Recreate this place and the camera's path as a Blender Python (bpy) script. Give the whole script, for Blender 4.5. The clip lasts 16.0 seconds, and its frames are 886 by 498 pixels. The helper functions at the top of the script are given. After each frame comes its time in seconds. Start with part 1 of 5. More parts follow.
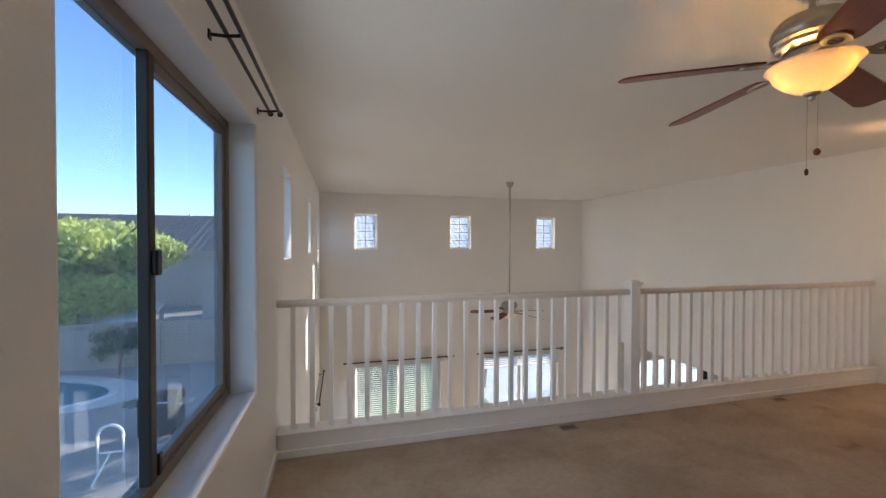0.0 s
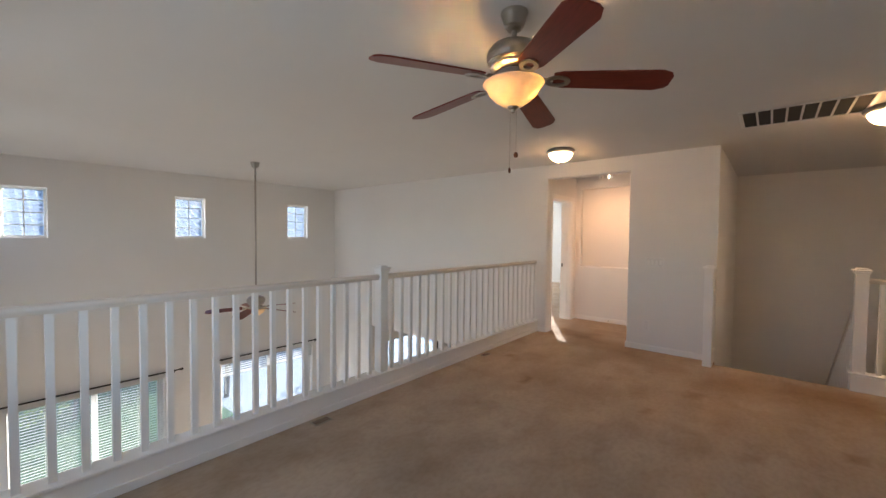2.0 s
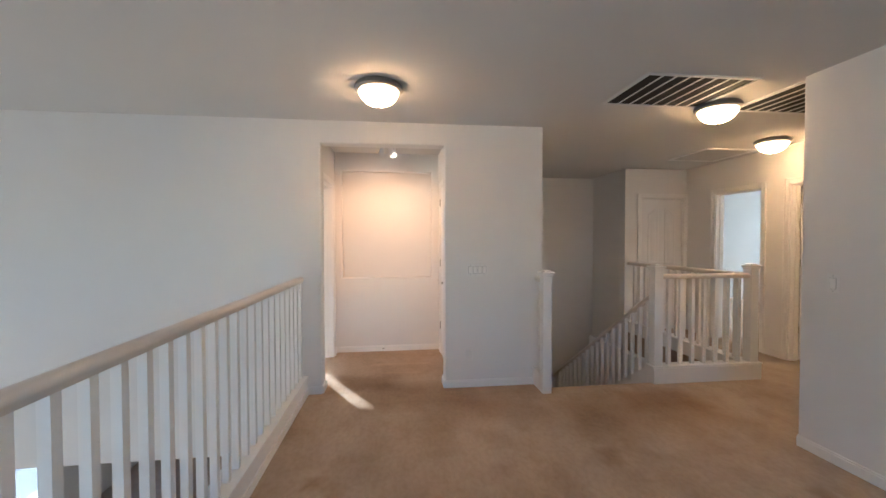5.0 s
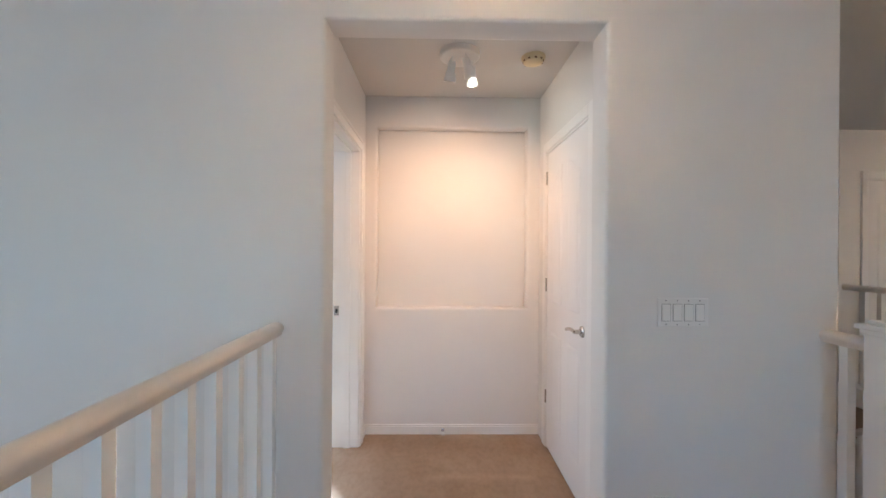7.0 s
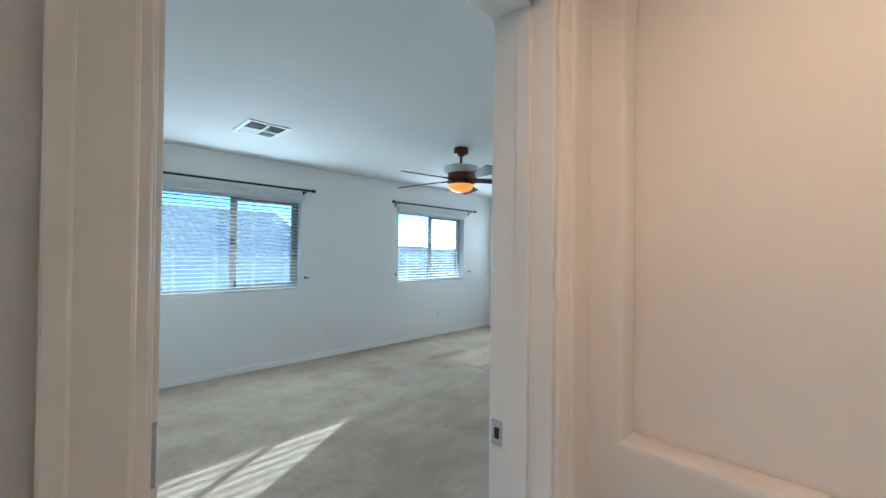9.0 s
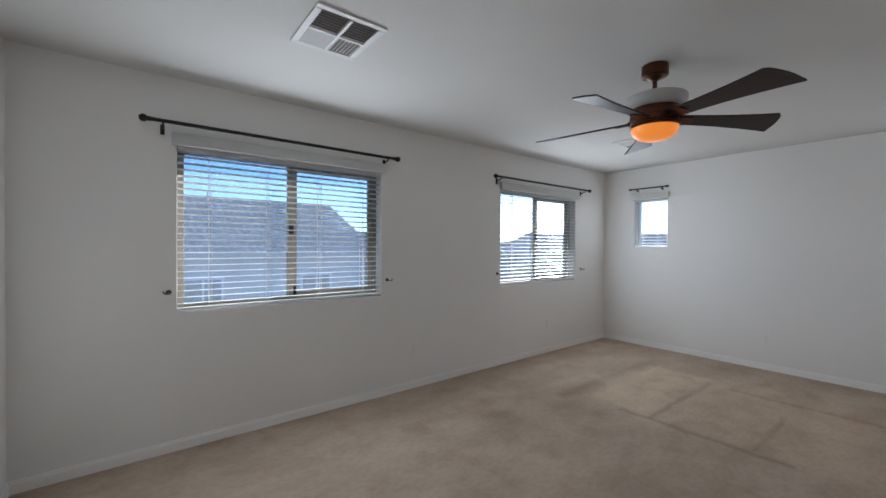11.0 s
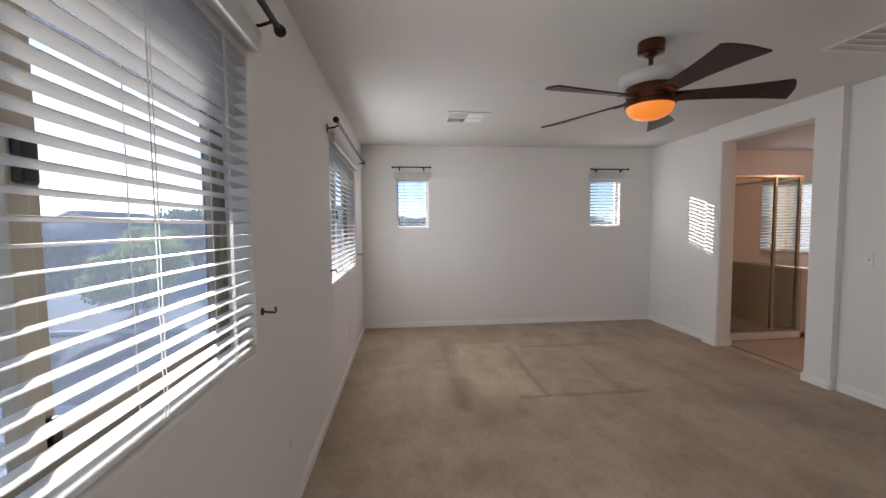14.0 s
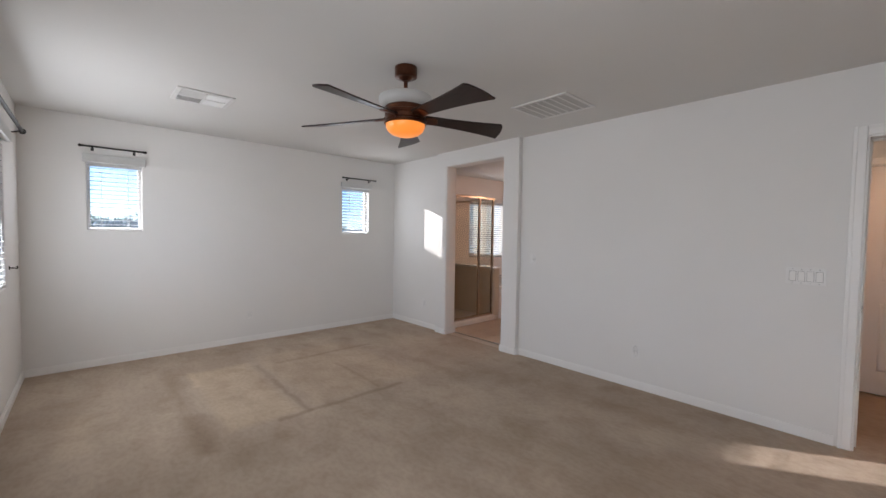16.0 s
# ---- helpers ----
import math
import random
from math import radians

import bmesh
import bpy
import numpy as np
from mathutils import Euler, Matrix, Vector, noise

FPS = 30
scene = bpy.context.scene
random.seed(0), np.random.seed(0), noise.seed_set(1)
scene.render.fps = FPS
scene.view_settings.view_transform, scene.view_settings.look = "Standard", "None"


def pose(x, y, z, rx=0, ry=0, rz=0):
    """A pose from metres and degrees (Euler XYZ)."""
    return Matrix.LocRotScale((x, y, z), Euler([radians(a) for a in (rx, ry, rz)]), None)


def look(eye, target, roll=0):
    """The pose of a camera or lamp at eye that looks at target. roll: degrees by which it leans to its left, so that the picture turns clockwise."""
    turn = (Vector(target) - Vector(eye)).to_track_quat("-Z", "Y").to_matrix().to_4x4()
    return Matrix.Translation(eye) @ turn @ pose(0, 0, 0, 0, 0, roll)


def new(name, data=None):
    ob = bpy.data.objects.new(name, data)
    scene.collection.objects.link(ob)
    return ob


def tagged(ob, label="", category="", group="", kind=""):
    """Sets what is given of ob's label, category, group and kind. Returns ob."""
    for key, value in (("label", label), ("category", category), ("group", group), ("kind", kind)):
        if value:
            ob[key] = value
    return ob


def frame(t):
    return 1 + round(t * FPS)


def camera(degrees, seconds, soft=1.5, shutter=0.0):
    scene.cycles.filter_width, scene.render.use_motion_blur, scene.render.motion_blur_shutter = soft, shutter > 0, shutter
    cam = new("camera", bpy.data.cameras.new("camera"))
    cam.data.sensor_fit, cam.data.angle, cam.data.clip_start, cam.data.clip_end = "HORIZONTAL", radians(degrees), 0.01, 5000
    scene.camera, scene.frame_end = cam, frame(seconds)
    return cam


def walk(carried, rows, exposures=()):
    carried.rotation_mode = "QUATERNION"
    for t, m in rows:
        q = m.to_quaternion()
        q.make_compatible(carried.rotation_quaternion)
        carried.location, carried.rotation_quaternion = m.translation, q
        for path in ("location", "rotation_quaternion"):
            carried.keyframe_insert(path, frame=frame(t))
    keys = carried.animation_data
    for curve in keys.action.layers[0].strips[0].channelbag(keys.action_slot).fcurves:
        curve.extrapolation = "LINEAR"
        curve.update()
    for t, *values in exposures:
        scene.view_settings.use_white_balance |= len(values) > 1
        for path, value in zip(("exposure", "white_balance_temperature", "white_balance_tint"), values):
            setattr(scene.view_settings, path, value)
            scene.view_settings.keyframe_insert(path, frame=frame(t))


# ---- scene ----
# ---- camera ----
cam = camera(97.6, 16.0)
PATH = [
    (0, (-0.255, 0.393, 1.464), (0.249, 2.328, 1.438), 0.1),
    (0.5, (-0.251, 0.412, 1.444), (0.489, 2.27, 1.413), 0.7),
    (1, (-0.226, 0.409, 1.445), (0.772, 2.142, 1.408), 0.6),
    (1.5, (-0.208, 0.427, 1.454), (1.066, 1.968, 1.398), 0.6),
    (2, (-0.153, 0.526, 1.424), (1.374, 1.816, 1.359), 0.5),
    (2.5, (0.014, 0.784, 1.42), (1.75, 1.775, 1.351), 0.4),
    (3, (0.216, 1.099, 1.411), (2.096, 1.778, 1.341), 0.2),
    (3.5, (0.475, 1.446, 1.404), (2.438, 1.823, 1.332), -0.0),
    (6, (2.647, 2.667, 1.408), (4.616, 2.318, 1.375), -0.1),
    (6.5, (3.193, 2.678, 1.384), (5.18, 2.446, 1.369), -0.1),
    (7, (3.709, 2.626, 1.373), (5.709, 2.592, 1.369), 0.4),
    (7.5, (4.233, 2.578, 1.361), (6.217, 2.827, 1.37), 1.0),
    (8, (4.742, 2.513, 1.358), (6.632, 3.165, 1.391), 1.4),
    (8.5, (5.18, 2.591, 1.398), (6.876, 3.651, 1.412), 0.7),
    (9, (5.554, 2.686, 1.409), (6.96, 4.108, 1.427), 0.7),
    (9.5, (5.779, 2.935, 1.385), (6.932, 4.569, 1.414), 0.4),
    (12, (6.016, 5.407, 1.381), (7.495, 6.747, 1.25), -0.3),
    (12.5, (5.987, 5.894, 1.393), (7.685, 6.941, 1.249), -0.4),
    (13, (6.026, 6.335, 1.416), (7.908, 6.997, 1.278), -0.5),
    (13.5, (6.103, 6.694, 1.419), (8.085, 6.926, 1.287), -0.5),
    (14, (6.227, 6.908, 1.395), (8.214, 6.71, 1.278), -0.5),
    (14.5, (6.302, 6.985, 1.401), (8.212, 6.403, 1.286), -0.1),
    (15, (6.35, 7.018, 1.399), (8.137, 6.127, 1.292), 0.3),
    (15.5, (6.374, 7.01, 1.389), (8.015, 5.869, 1.297), 0.8),
    (16, (6.364, 6.997, 1.381), (7.84, 5.649, 1.304), 0.8),
]
EXPOSURES = [(0.0, 3.32, 6850, 10), (1.0, 3.3, 7000, 10), (2.0, 3.42, 6500, 8), (3.5, 3.68, 6000, 7), (6.0, 3.65, 5350, 1), (7.5, 3.5, 5150, 1),
             (8.3, 3.1, 5200, -2), (9.0, 2.88, 4950, -7), (9.7, 2.65, 5150, -1), (11.8, 1.97, 6450, 13), (13.0, 2.0, 6850, 16), (14.5, 2.17, 6650, 16), (16.0, 2.38, 6400, 14)]
walk(cam, [(t, look(eye, target, roll)) for t, eye, target, roll in PATH], EXPOSURES)

# ---- daylight ----
SUN_EAST, SUN_NORTH, SUN_ELEVATION = 0.859, 0.512, 14.4
world = bpy.data.worlds.new("sky")
scene.world = world
world.use_nodes = True
sky = world.node_tree.nodes.new("ShaderNodeTexSky")
sky.sky_type = "NISHITA"
sky.sun_disc = False
sky.dust_density, sky.ozone_density, sky.air_density, sky.altitude = 0.5, 3.0, 0.85, 500
sky.sun_elevation = radians(SUN_ELEVATION)
sky.sun_rotation = math.atan2(SUN_EAST, SUN_NORTH)
world.node_tree.links.new(sky.outputs[0], world.node_tree.nodes["Background"].inputs[0])
world.node_tree.nodes["Background"].inputs[1].default_value = 0.095
sun = new("sun", bpy.data.lights.new("sun", "SUN"))
sun.data.energy, sun.data.angle, sun.data.color = 2.6, radians(0.4), (1.0, 0.97, 0.94)
up = math.tan(radians(SUN_ELEVATION))
sun.matrix_world = look((0, 0, 0), (-SUN_EAST, -SUN_NORTH, -up))


XW = -0.69            # window wall of loft and great room


def skylight(at, target, width, height, energy):
    """The sky's light through a window, as an area lamp in its opening."""
    data = bpy.data.lights.new("skylight", "AREA")
    data.shape, data.size, data.size_y = "RECTANGLE", width, height
    data.energy, data.color = energy, (0.91, 0.96, 1.0)
    ob = new("skylight", data)
    ob.matrix_world = look(at, target)


for x in (6.971, 10.065):
    skylight((x, 7.468, 1.48), (x, 3.0, 1.3), 1.46, 1.05, 4.6)
for y in (6.79, 4.02):
    skylight((11.570, y, 1.70), (6.0, y, 1.5), 0.4, 0.62, 0.75)
for y in (3.86, 6.085):
    skylight((XW + 0.005, y, 1.70), (5.0, y, 0.6), 0.42, 0.64, 0.3)
for x in (0.91, 3.70):
    skylight((x, 8.49, -1.94), (x, 3.0, -2.4), 1.7, 1.7, 1.4)
skylight((XW + 0.03, 1.885, 1.385), (5.0, 1.885, 0.9), 1.38, 1.28, 1.1)
skylight((10.79, -2.55, 1.45), (6.0, -4.6, 1.2), 1.25, 1.25, 6.0)
skylight((11.570, 1.0, 1.48), (6.0, 1.0, 1.3), 1.0, 1.0, 1.0)

# ---- materials ----
def material(name, color, rough=0.6, metal=0.0, second=None, scale=6.0, bump=0.0, bump_scale=200.0, amount=0.5, spec=0.5, stretch=(1, 1, 1), detail=5.0):
    """A surface with a coarse and a fine variation and a fine relief."""
    m = bpy.data.materials.new(name)
    m.use_nodes = True
    n, l = m.node_tree.nodes, m.node_tree.links
    b = n["Principled BSDF"]
    b.inputs["Roughness"].default_value = rough
    b.inputs["Metallic"].default_value = metal
    b.inputs["Specular IOR Level"].default_value = spec
    coord = n.new("ShaderNodeTexCoord")
    place = n.new("ShaderNodeMapping")
    place.inputs["Scale"].default_value = stretch
    l.new(coord.outputs["Object"], place.inputs[0])
    if second is None:
        second = tuple(c * 0.9 for c in color)
    coarse = n.new("ShaderNodeTexNoise")
    coarse.inputs["Scale"].default_value = scale
    coarse.inputs["Detail"].default_value = detail
    l.new(place.outputs[0], coarse.inputs["Vector"])
    ramp = n.new("ShaderNodeValToRGB")
    ramp.color_ramp.elements[0].position, ramp.color_ramp.elements[1].position = 0.5 - amount / 2, 0.5 + amount / 2
    ramp.color_ramp.elements[0].color, ramp.color_ramp.elements[1].color = (*second, 1), (*color, 1)
    l.new(coarse.outputs["Fac"], ramp.inputs[0])
    l.new(ramp.outputs[0], b.inputs["Base Color"])
    if bump:
        fine = n.new("ShaderNodeTexNoise")
        fine.inputs["Scale"].default_value = bump_scale
        fine.inputs["Detail"].default_value = 3
        l.new(place.outputs[0], fine.inputs["Vector"])
        relief = n.new("ShaderNodeBump")
        relief.inputs["Strength"].default_value = bump
        relief.inputs["Distance"].default_value = 0.004
        l.new(fine.outputs["Fac"], relief.inputs["Height"])
        l.new(relief.outputs[0], b.inputs["Normal"])
    return m


def glowing(name, color, strength, base=(0.9, 0.85, 0.75)):
    m = bpy.data.materials.new(name)
    m.use_nodes = True
    b = m.node_tree.nodes["Principled BSDF"]
    b.inputs["Base Color"].default_value = (*base, 1)
    b.inputs["Roughness"].default_value = 0.35
    b.inputs["Emission Color"].default_value = (*color, 1)
    b.inputs["Emission Strength"].default_value = strength
    return m


def shining_through(name, color, share, glow=(0, 0, 0), strength=0.0):
    """A thin surface that lets light through, such as a leaf or opal glass."""
    m = bpy.data.materials.new(name)
    m.use_nodes = True
    n, l = m.node_tree.nodes, m.node_tree.links
    b = n["Principled BSDF"]
    b.inputs["Roughness"].default_value = 0.45
    vary, ramp = n.new("ShaderNodeTexNoise"), n.new("ShaderNodeValToRGB")
    vary.inputs["Scale"].default_value = 7.0
    ramp.color_ramp.elements[0].color, ramp.color_ramp.elements[1].color = (*(c * 0.8 for c in color), 1), (*color, 1)
    l.new(vary.outputs["Fac"], ramp.inputs[0])
    l.new(ramp.outputs[0], b.inputs["Base Color"])
    b.inputs["Emission Color"].default_value = (*glow, 1)
    b.inputs["Emission Strength"].default_value = strength
    through_light, mix = n.new("ShaderNodeBsdfTranslucent"), n.new("ShaderNodeMixShader")
    l.new(ramp.outputs[0], through_light.inputs[0])
    mix.inputs[0].default_value = share
    l.new(b.outputs[0], mix.inputs[1])
    l.new(through_light.outputs[0], mix.inputs[2])
    l.new(mix.outputs[0], n["Material Output"].inputs[0])
    return m


def clear(name, color, rough=0.0, haze=0.0):
    """Thin glass: mostly see-through, with a little gloss and, if asked, a film that veils the view."""
    m = bpy.data.materials.new(name)
    m.use_nodes = True
    n, l = m.node_tree.nodes, m.node_tree.links
    n.remove(n["Principled BSDF"])
    see, shine, mix, slant = n.new("ShaderNodeBsdfTransparent"), n.new("ShaderNodeBsdfGlossy"), n.new("ShaderNodeMixShader"), n.new("ShaderNodeLayerWeight")
    power, gloss = n.new("ShaderNodeMath"), n.new("ShaderNodeMath")
    power.operation, gloss.operation = "POWER", "MULTIPLY_ADD"
    power.inputs[1].default_value = 4.0
    gloss.inputs[1].default_value, gloss.inputs[2].default_value = 0.35, 0.02
    see.inputs[0].default_value = (*color, 1)
    shine.inputs["Roughness"].default_value = rough
    l.new(slant.outputs["Facing"], power.inputs[0])
    l.new(power.outputs[0], gloss.inputs[0])
    l.new(gloss.outputs[0], mix.inputs[0])
    l.new(see.outputs[0], mix.inputs[1])
    l.new(shine.outputs[0], mix.inputs[2])
    # Bluish film added to stand in for haze and glare in the view out.
    if haze:
        film, veil = n.new("ShaderNodeBsdfTranslucent"), n.new("ShaderNodeMixShader")
        film.inputs[0].default_value = (0.72, 0.84, 1.0, 1)
        veil.inputs[0].default_value = haze
        l.new(mix.outputs[0], veil.inputs[1])
        l.new(film.outputs[0], veil.inputs[2])
        l.new(veil.outputs[0], n["Material Output"].inputs[0])
    else:
        l.new(mix.outputs[0], n["Material Output"].inputs[0])
    return m


def carpet():
    """Cut pile with traffic wear, vacuum streaks and the marks that furniture left."""
    m = material("carpet", (0.57, 0.467, 0.37), 0.95, second=(0.47, 0.376, 0.296), scale=1.6, bump=0.9, bump_scale=330, amount=0.5, spec=0.1, detail=8)
    n, l = m.node_tree.nodes, m.node_tree.links
    b = n["Principled BSDF"]
    color = b.inputs["Base Color"].links[0].from_socket
    coord = n.new("ShaderNodeTexCoord").outputs["Object"]

    def math_node(op, a, c=None, clamp=False):
        k = n.new("ShaderNodeMath")
        k.operation, k.use_clamp = op, clamp
        for i, v in enumerate((a, c)):
            if v is None:
                continue
            if isinstance(v, (int, float)):
                k.inputs[i].default_value = v
            else:
                l.new(v, k.inputs[i])
        return k.outputs[0]

    def noise_of(scale, stretch=(1, 1, 1), detail=4.0):
        p, t = n.new("ShaderNodeMapping"), n.new("ShaderNodeTexNoise")
        p.inputs["Scale"].default_value = stretch
        t.inputs["Scale"].default_value, t.inputs["Detail"].default_value = scale, detail
        l.new(coord, p.inputs[0])
        l.new(p.outputs[0], t.inputs["Vector"])
        return t.outputs["Fac"]

    axes = n.new("ShaderNodeSeparateXYZ")
    l.new(coord, axes.inputs[0])
    waver = math_node("MULTIPLY", math_node("SUBTRACT", noise_of(5.0, (1, 1, 1), 4.0), 0.5), 0.08)
    px, py = math_node("ADD", axes.outputs[0], waver), math_node("SUBTRACT", axes.outputs[1], waver)

    def shade(col, mask, tone):
        mix = n.new("ShaderNodeMix")
        mix.data_type, mix.blend_type = "RGBA", "MULTIPLY"
        l.new(mask, mix.inputs["Factor"])
        l.new(col, mix.inputs["A"])
        mix.inputs["B"].default_value = (*tone, 1)
        return mix.outputs["Result"]

    def mark(x0, x1, y0, y1, soft):
        dx = math_node("MINIMUM", math_node("SUBTRACT", px, x0), math_node("SUBTRACT", x1, px))
        dy = math_node("MINIMUM", math_node("SUBTRACT", py, y0), math_node("SUBTRACT", y1, py))
        return math_node("DIVIDE", math_node("MINIMUM", dx, dy), soft, True)

    MARKS = (
        # bedroom: where the bed and its rug stood
        ((9.22, 10.75, 5.76, 6.36), 0.10, (1.17, 1.16, 1.11)), ((9.24, 10.9, 4.55, 5.72), 0.14, (1.09, 1.08, 1.05)), ((9.02, 11.0, 6.37, 6.56), 0.08, (0.87, 0.85, 0.83)),
        ((9.02, 9.75, 6.36, 6.54), 0.07, (0.90, 0.88, 0.87)), ((9.20, 10.1, 5.715, 5.785), 0.03, (0.82, 0.80, 0.78)), ((10.1, 10.6, 5.70, 5.79), 0.04, (0.88, 0.87, 0.85)),
        ((9.19, 9.27, 4.85, 6.0), 0.03, (0.80, 0.78, 0.76)), ((9.28, 10.15, 5.05, 5.11), 0.03, (0.84, 0.82, 0.80)), ((10.46, 10.56, 4.4, 5.6), 0.045, (0.84, 0.82, 0.80)),
        ((10.3, 10.75, 6.26, 6.34), 0.03, (1.14, 1.14, 1.12)), ((9.5, 10.3, 6.95, 7.2), 0.1, (1.08, 1.08, 1.06)), ((8.0, 9.1, 5.9, 6.9), 0.3, (0.90, 0.89, 0.88)),
        ((7.0, 9.0, 3.45, 4.2), 0.35, (0.90, 0.88, 0.86)), ((6.6, 8.6, 4.3, 5.4), 0.5, (0.93, 0.92, 0.90)),
        # loft: first a broad tone against too bright a floor, then the way walked from the hall to the stairs, and
        # spots
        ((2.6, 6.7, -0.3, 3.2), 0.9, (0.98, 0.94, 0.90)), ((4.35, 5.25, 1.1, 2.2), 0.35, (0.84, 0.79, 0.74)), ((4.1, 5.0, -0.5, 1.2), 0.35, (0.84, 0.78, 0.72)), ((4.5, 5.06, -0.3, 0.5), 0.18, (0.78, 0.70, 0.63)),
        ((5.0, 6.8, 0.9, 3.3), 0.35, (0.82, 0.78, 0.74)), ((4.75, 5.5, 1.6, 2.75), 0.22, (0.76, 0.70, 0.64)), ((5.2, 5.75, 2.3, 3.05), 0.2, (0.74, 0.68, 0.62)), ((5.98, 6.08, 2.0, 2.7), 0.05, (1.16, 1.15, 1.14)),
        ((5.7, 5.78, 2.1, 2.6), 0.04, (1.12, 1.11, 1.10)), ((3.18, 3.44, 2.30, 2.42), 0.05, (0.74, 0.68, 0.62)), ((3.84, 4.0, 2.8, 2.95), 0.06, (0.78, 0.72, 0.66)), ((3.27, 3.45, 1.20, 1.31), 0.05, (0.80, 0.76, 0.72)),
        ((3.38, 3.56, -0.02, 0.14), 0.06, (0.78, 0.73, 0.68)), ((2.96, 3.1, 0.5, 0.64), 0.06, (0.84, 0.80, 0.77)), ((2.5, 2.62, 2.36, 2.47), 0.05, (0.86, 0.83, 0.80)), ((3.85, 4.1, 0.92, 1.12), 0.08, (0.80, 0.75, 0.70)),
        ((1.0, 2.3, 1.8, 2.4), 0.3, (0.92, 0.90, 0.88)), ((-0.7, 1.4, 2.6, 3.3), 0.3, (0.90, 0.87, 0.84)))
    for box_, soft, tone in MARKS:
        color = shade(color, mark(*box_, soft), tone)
    streaks = n.new("ShaderNodeValToRGB")
    streaks.color_ramp.elements[0].position, streaks.color_ramp.elements[1].position = 0.42, 0.62
    l.new(noise_of(1.6, (1.0, 1.9, 1.0), 5.0), streaks.inputs[0])
    color = shade(color, math_node("MULTIPLY", streaks.outputs[0], 0.85), (0.86, 0.84, 0.82))
    scuffs = n.new("ShaderNodeValToRGB")
    scuffs.color_ramp.elements[0].position, scuffs.color_ramp.elements[1].position = 0.5, 0.66
    l.new(noise_of(4.5, (1.0, 1.0, 1.0), 7.0), scuffs.inputs[0])
    color = shade(color, math_node("MULTIPLY", scuffs.outputs[0], 0.6), (0.85, 0.82, 0.79))
    nap = n.new("ShaderNodeValToRGB")
    nap.color_ramp.elements[0].position, nap.color_ramp.elements[1].position = 0.45, 0.6
    l.new(noise_of(22.0, (1.0, 1.5, 1.0), 6.0), nap.inputs[0])
    color = shade(color, math_node("MULTIPLY", nap.outputs[0], 0.5), (0.86, 0.845, 0.83))
    tuft = n.new("ShaderNodeValToRGB")
    tuft.color_ramp.elements[0].position, tuft.color_ramp.elements[1].position = 0.35, 0.7
    l.new(noise_of(260.0), tuft.inputs[0])
    color = shade(color, math_node("MULTIPLY", tuft.outputs[0], 0.55), (0.72, 0.7, 0.68))
    l.new(color, b.inputs["Base Color"])
    return m


CARPET = carpet()
PAINT = material("wall_paint", (0.81, 0.795, 0.77), 0.75, second=(0.78, 0.765, 0.74), scale=1.2, bump=0.12, bump_scale=120, spec=0.25)
# Base colour darker than PAINT, to hold down the ceilings' brightness.
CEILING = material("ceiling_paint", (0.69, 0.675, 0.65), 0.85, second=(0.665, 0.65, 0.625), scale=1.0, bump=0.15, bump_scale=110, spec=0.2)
TRIM = material("trim_paint", (0.87, 0.855, 0.83), 0.38, second=(0.83, 0.815, 0.79), scale=3, bump=0.04, bump_scale=60)
# White like the balusters; warm lamplight on the rail is put in its colour.
WARMRAIL = material("warm_lit_handrail", (0.76, 0.70, 0.64), 0.3, second=(0.70, 0.64, 0.57), scale=5, bump=0.04, bump_scale=60)
DOORWHITE = material("door_paint", (0.83, 0.81, 0.79), 0.35, second=(0.80, 0.78, 0.76), scale=4, bump=0.10, bump_scale=160, stretch=(1, 1, 0.15))
BLADE = material("cherry_wood", (0.20, 0.024, 0.012), 0.32, second=(0.12, 0.014, 0.008), scale=9, spec=0.35, stretch=(1, 8, 8))
NICKEL = material("brushed_nickel", (0.42, 0.39, 0.35), 0.28, 1.0, scale=20)
BRONZE = material("oil_rubbed_bronze", (0.14, 0.055, 0.028), 0.35, 0.85, second=(0.08, 0.03, 0.018), scale=14)
ESPRESSO = material("espresso_wood", (0.034, 0.020, 0.017), 0.38, second=(0.018, 0.011, 0.009), scale=8, spec=0.3, stretch=(1, 8, 8))
BLACK = material("black_metal", (0.02, 0.018, 0.016), 0.4, 0.6, scale=12)
CHROME = material("chrome", (0.75, 0.75, 0.76), 0.12, 1.0, scale=12)
SATIN = material("satin_nickel", (0.55, 0.53, 0.5), 0.25, 1.0, scale=12)
VINYL = material("tan_vinyl", (0.32, 0.29, 0.23), 0.45, second=(0.28, 0.25, 0.20), scale=5)
GREYFRAME = material("brown_vinyl", (0.22, 0.17, 0.13), 0.45, second=(0.18, 0.14, 0.11), scale=5)
SLAT = shining_through("blind_slat", (0.84, 0.84, 0.82), 0.38)
CORD = material("blind_cord", (0.8, 0.79, 0.76), 0.8, scale=30)
PLASTIC = material("white_plastic", (0.82, 0.81, 0.79), 0.35, second=(0.79, 0.78, 0.76), scale=8)
YELLOWED = material("yellowed_plastic", (0.72, 0.62, 0.40), 0.5, second=(0.66, 0.56, 0.35), scale=20)
# Near-black that stands for the shade inside ducts, slots and holes.
DARK = material("duct_dark", (0.03, 0.028, 0.026), 0.9, scale=5)
GRILLE = material("grille_paint", (0.74, 0.73, 0.71), 0.45, second=(0.68, 0.67, 0.65), scale=8)
TILE = material("beige_tile", (0.55, 0.42, 0.32), 0.3, second=(0.46, 0.35, 0.26), scale=7, bump=0.05, bump_scale=40)
SURROUND = material("shower_panel", (0.62, 0.55, 0.44), 0.3, second=(0.57, 0.50, 0.40), scale=4)
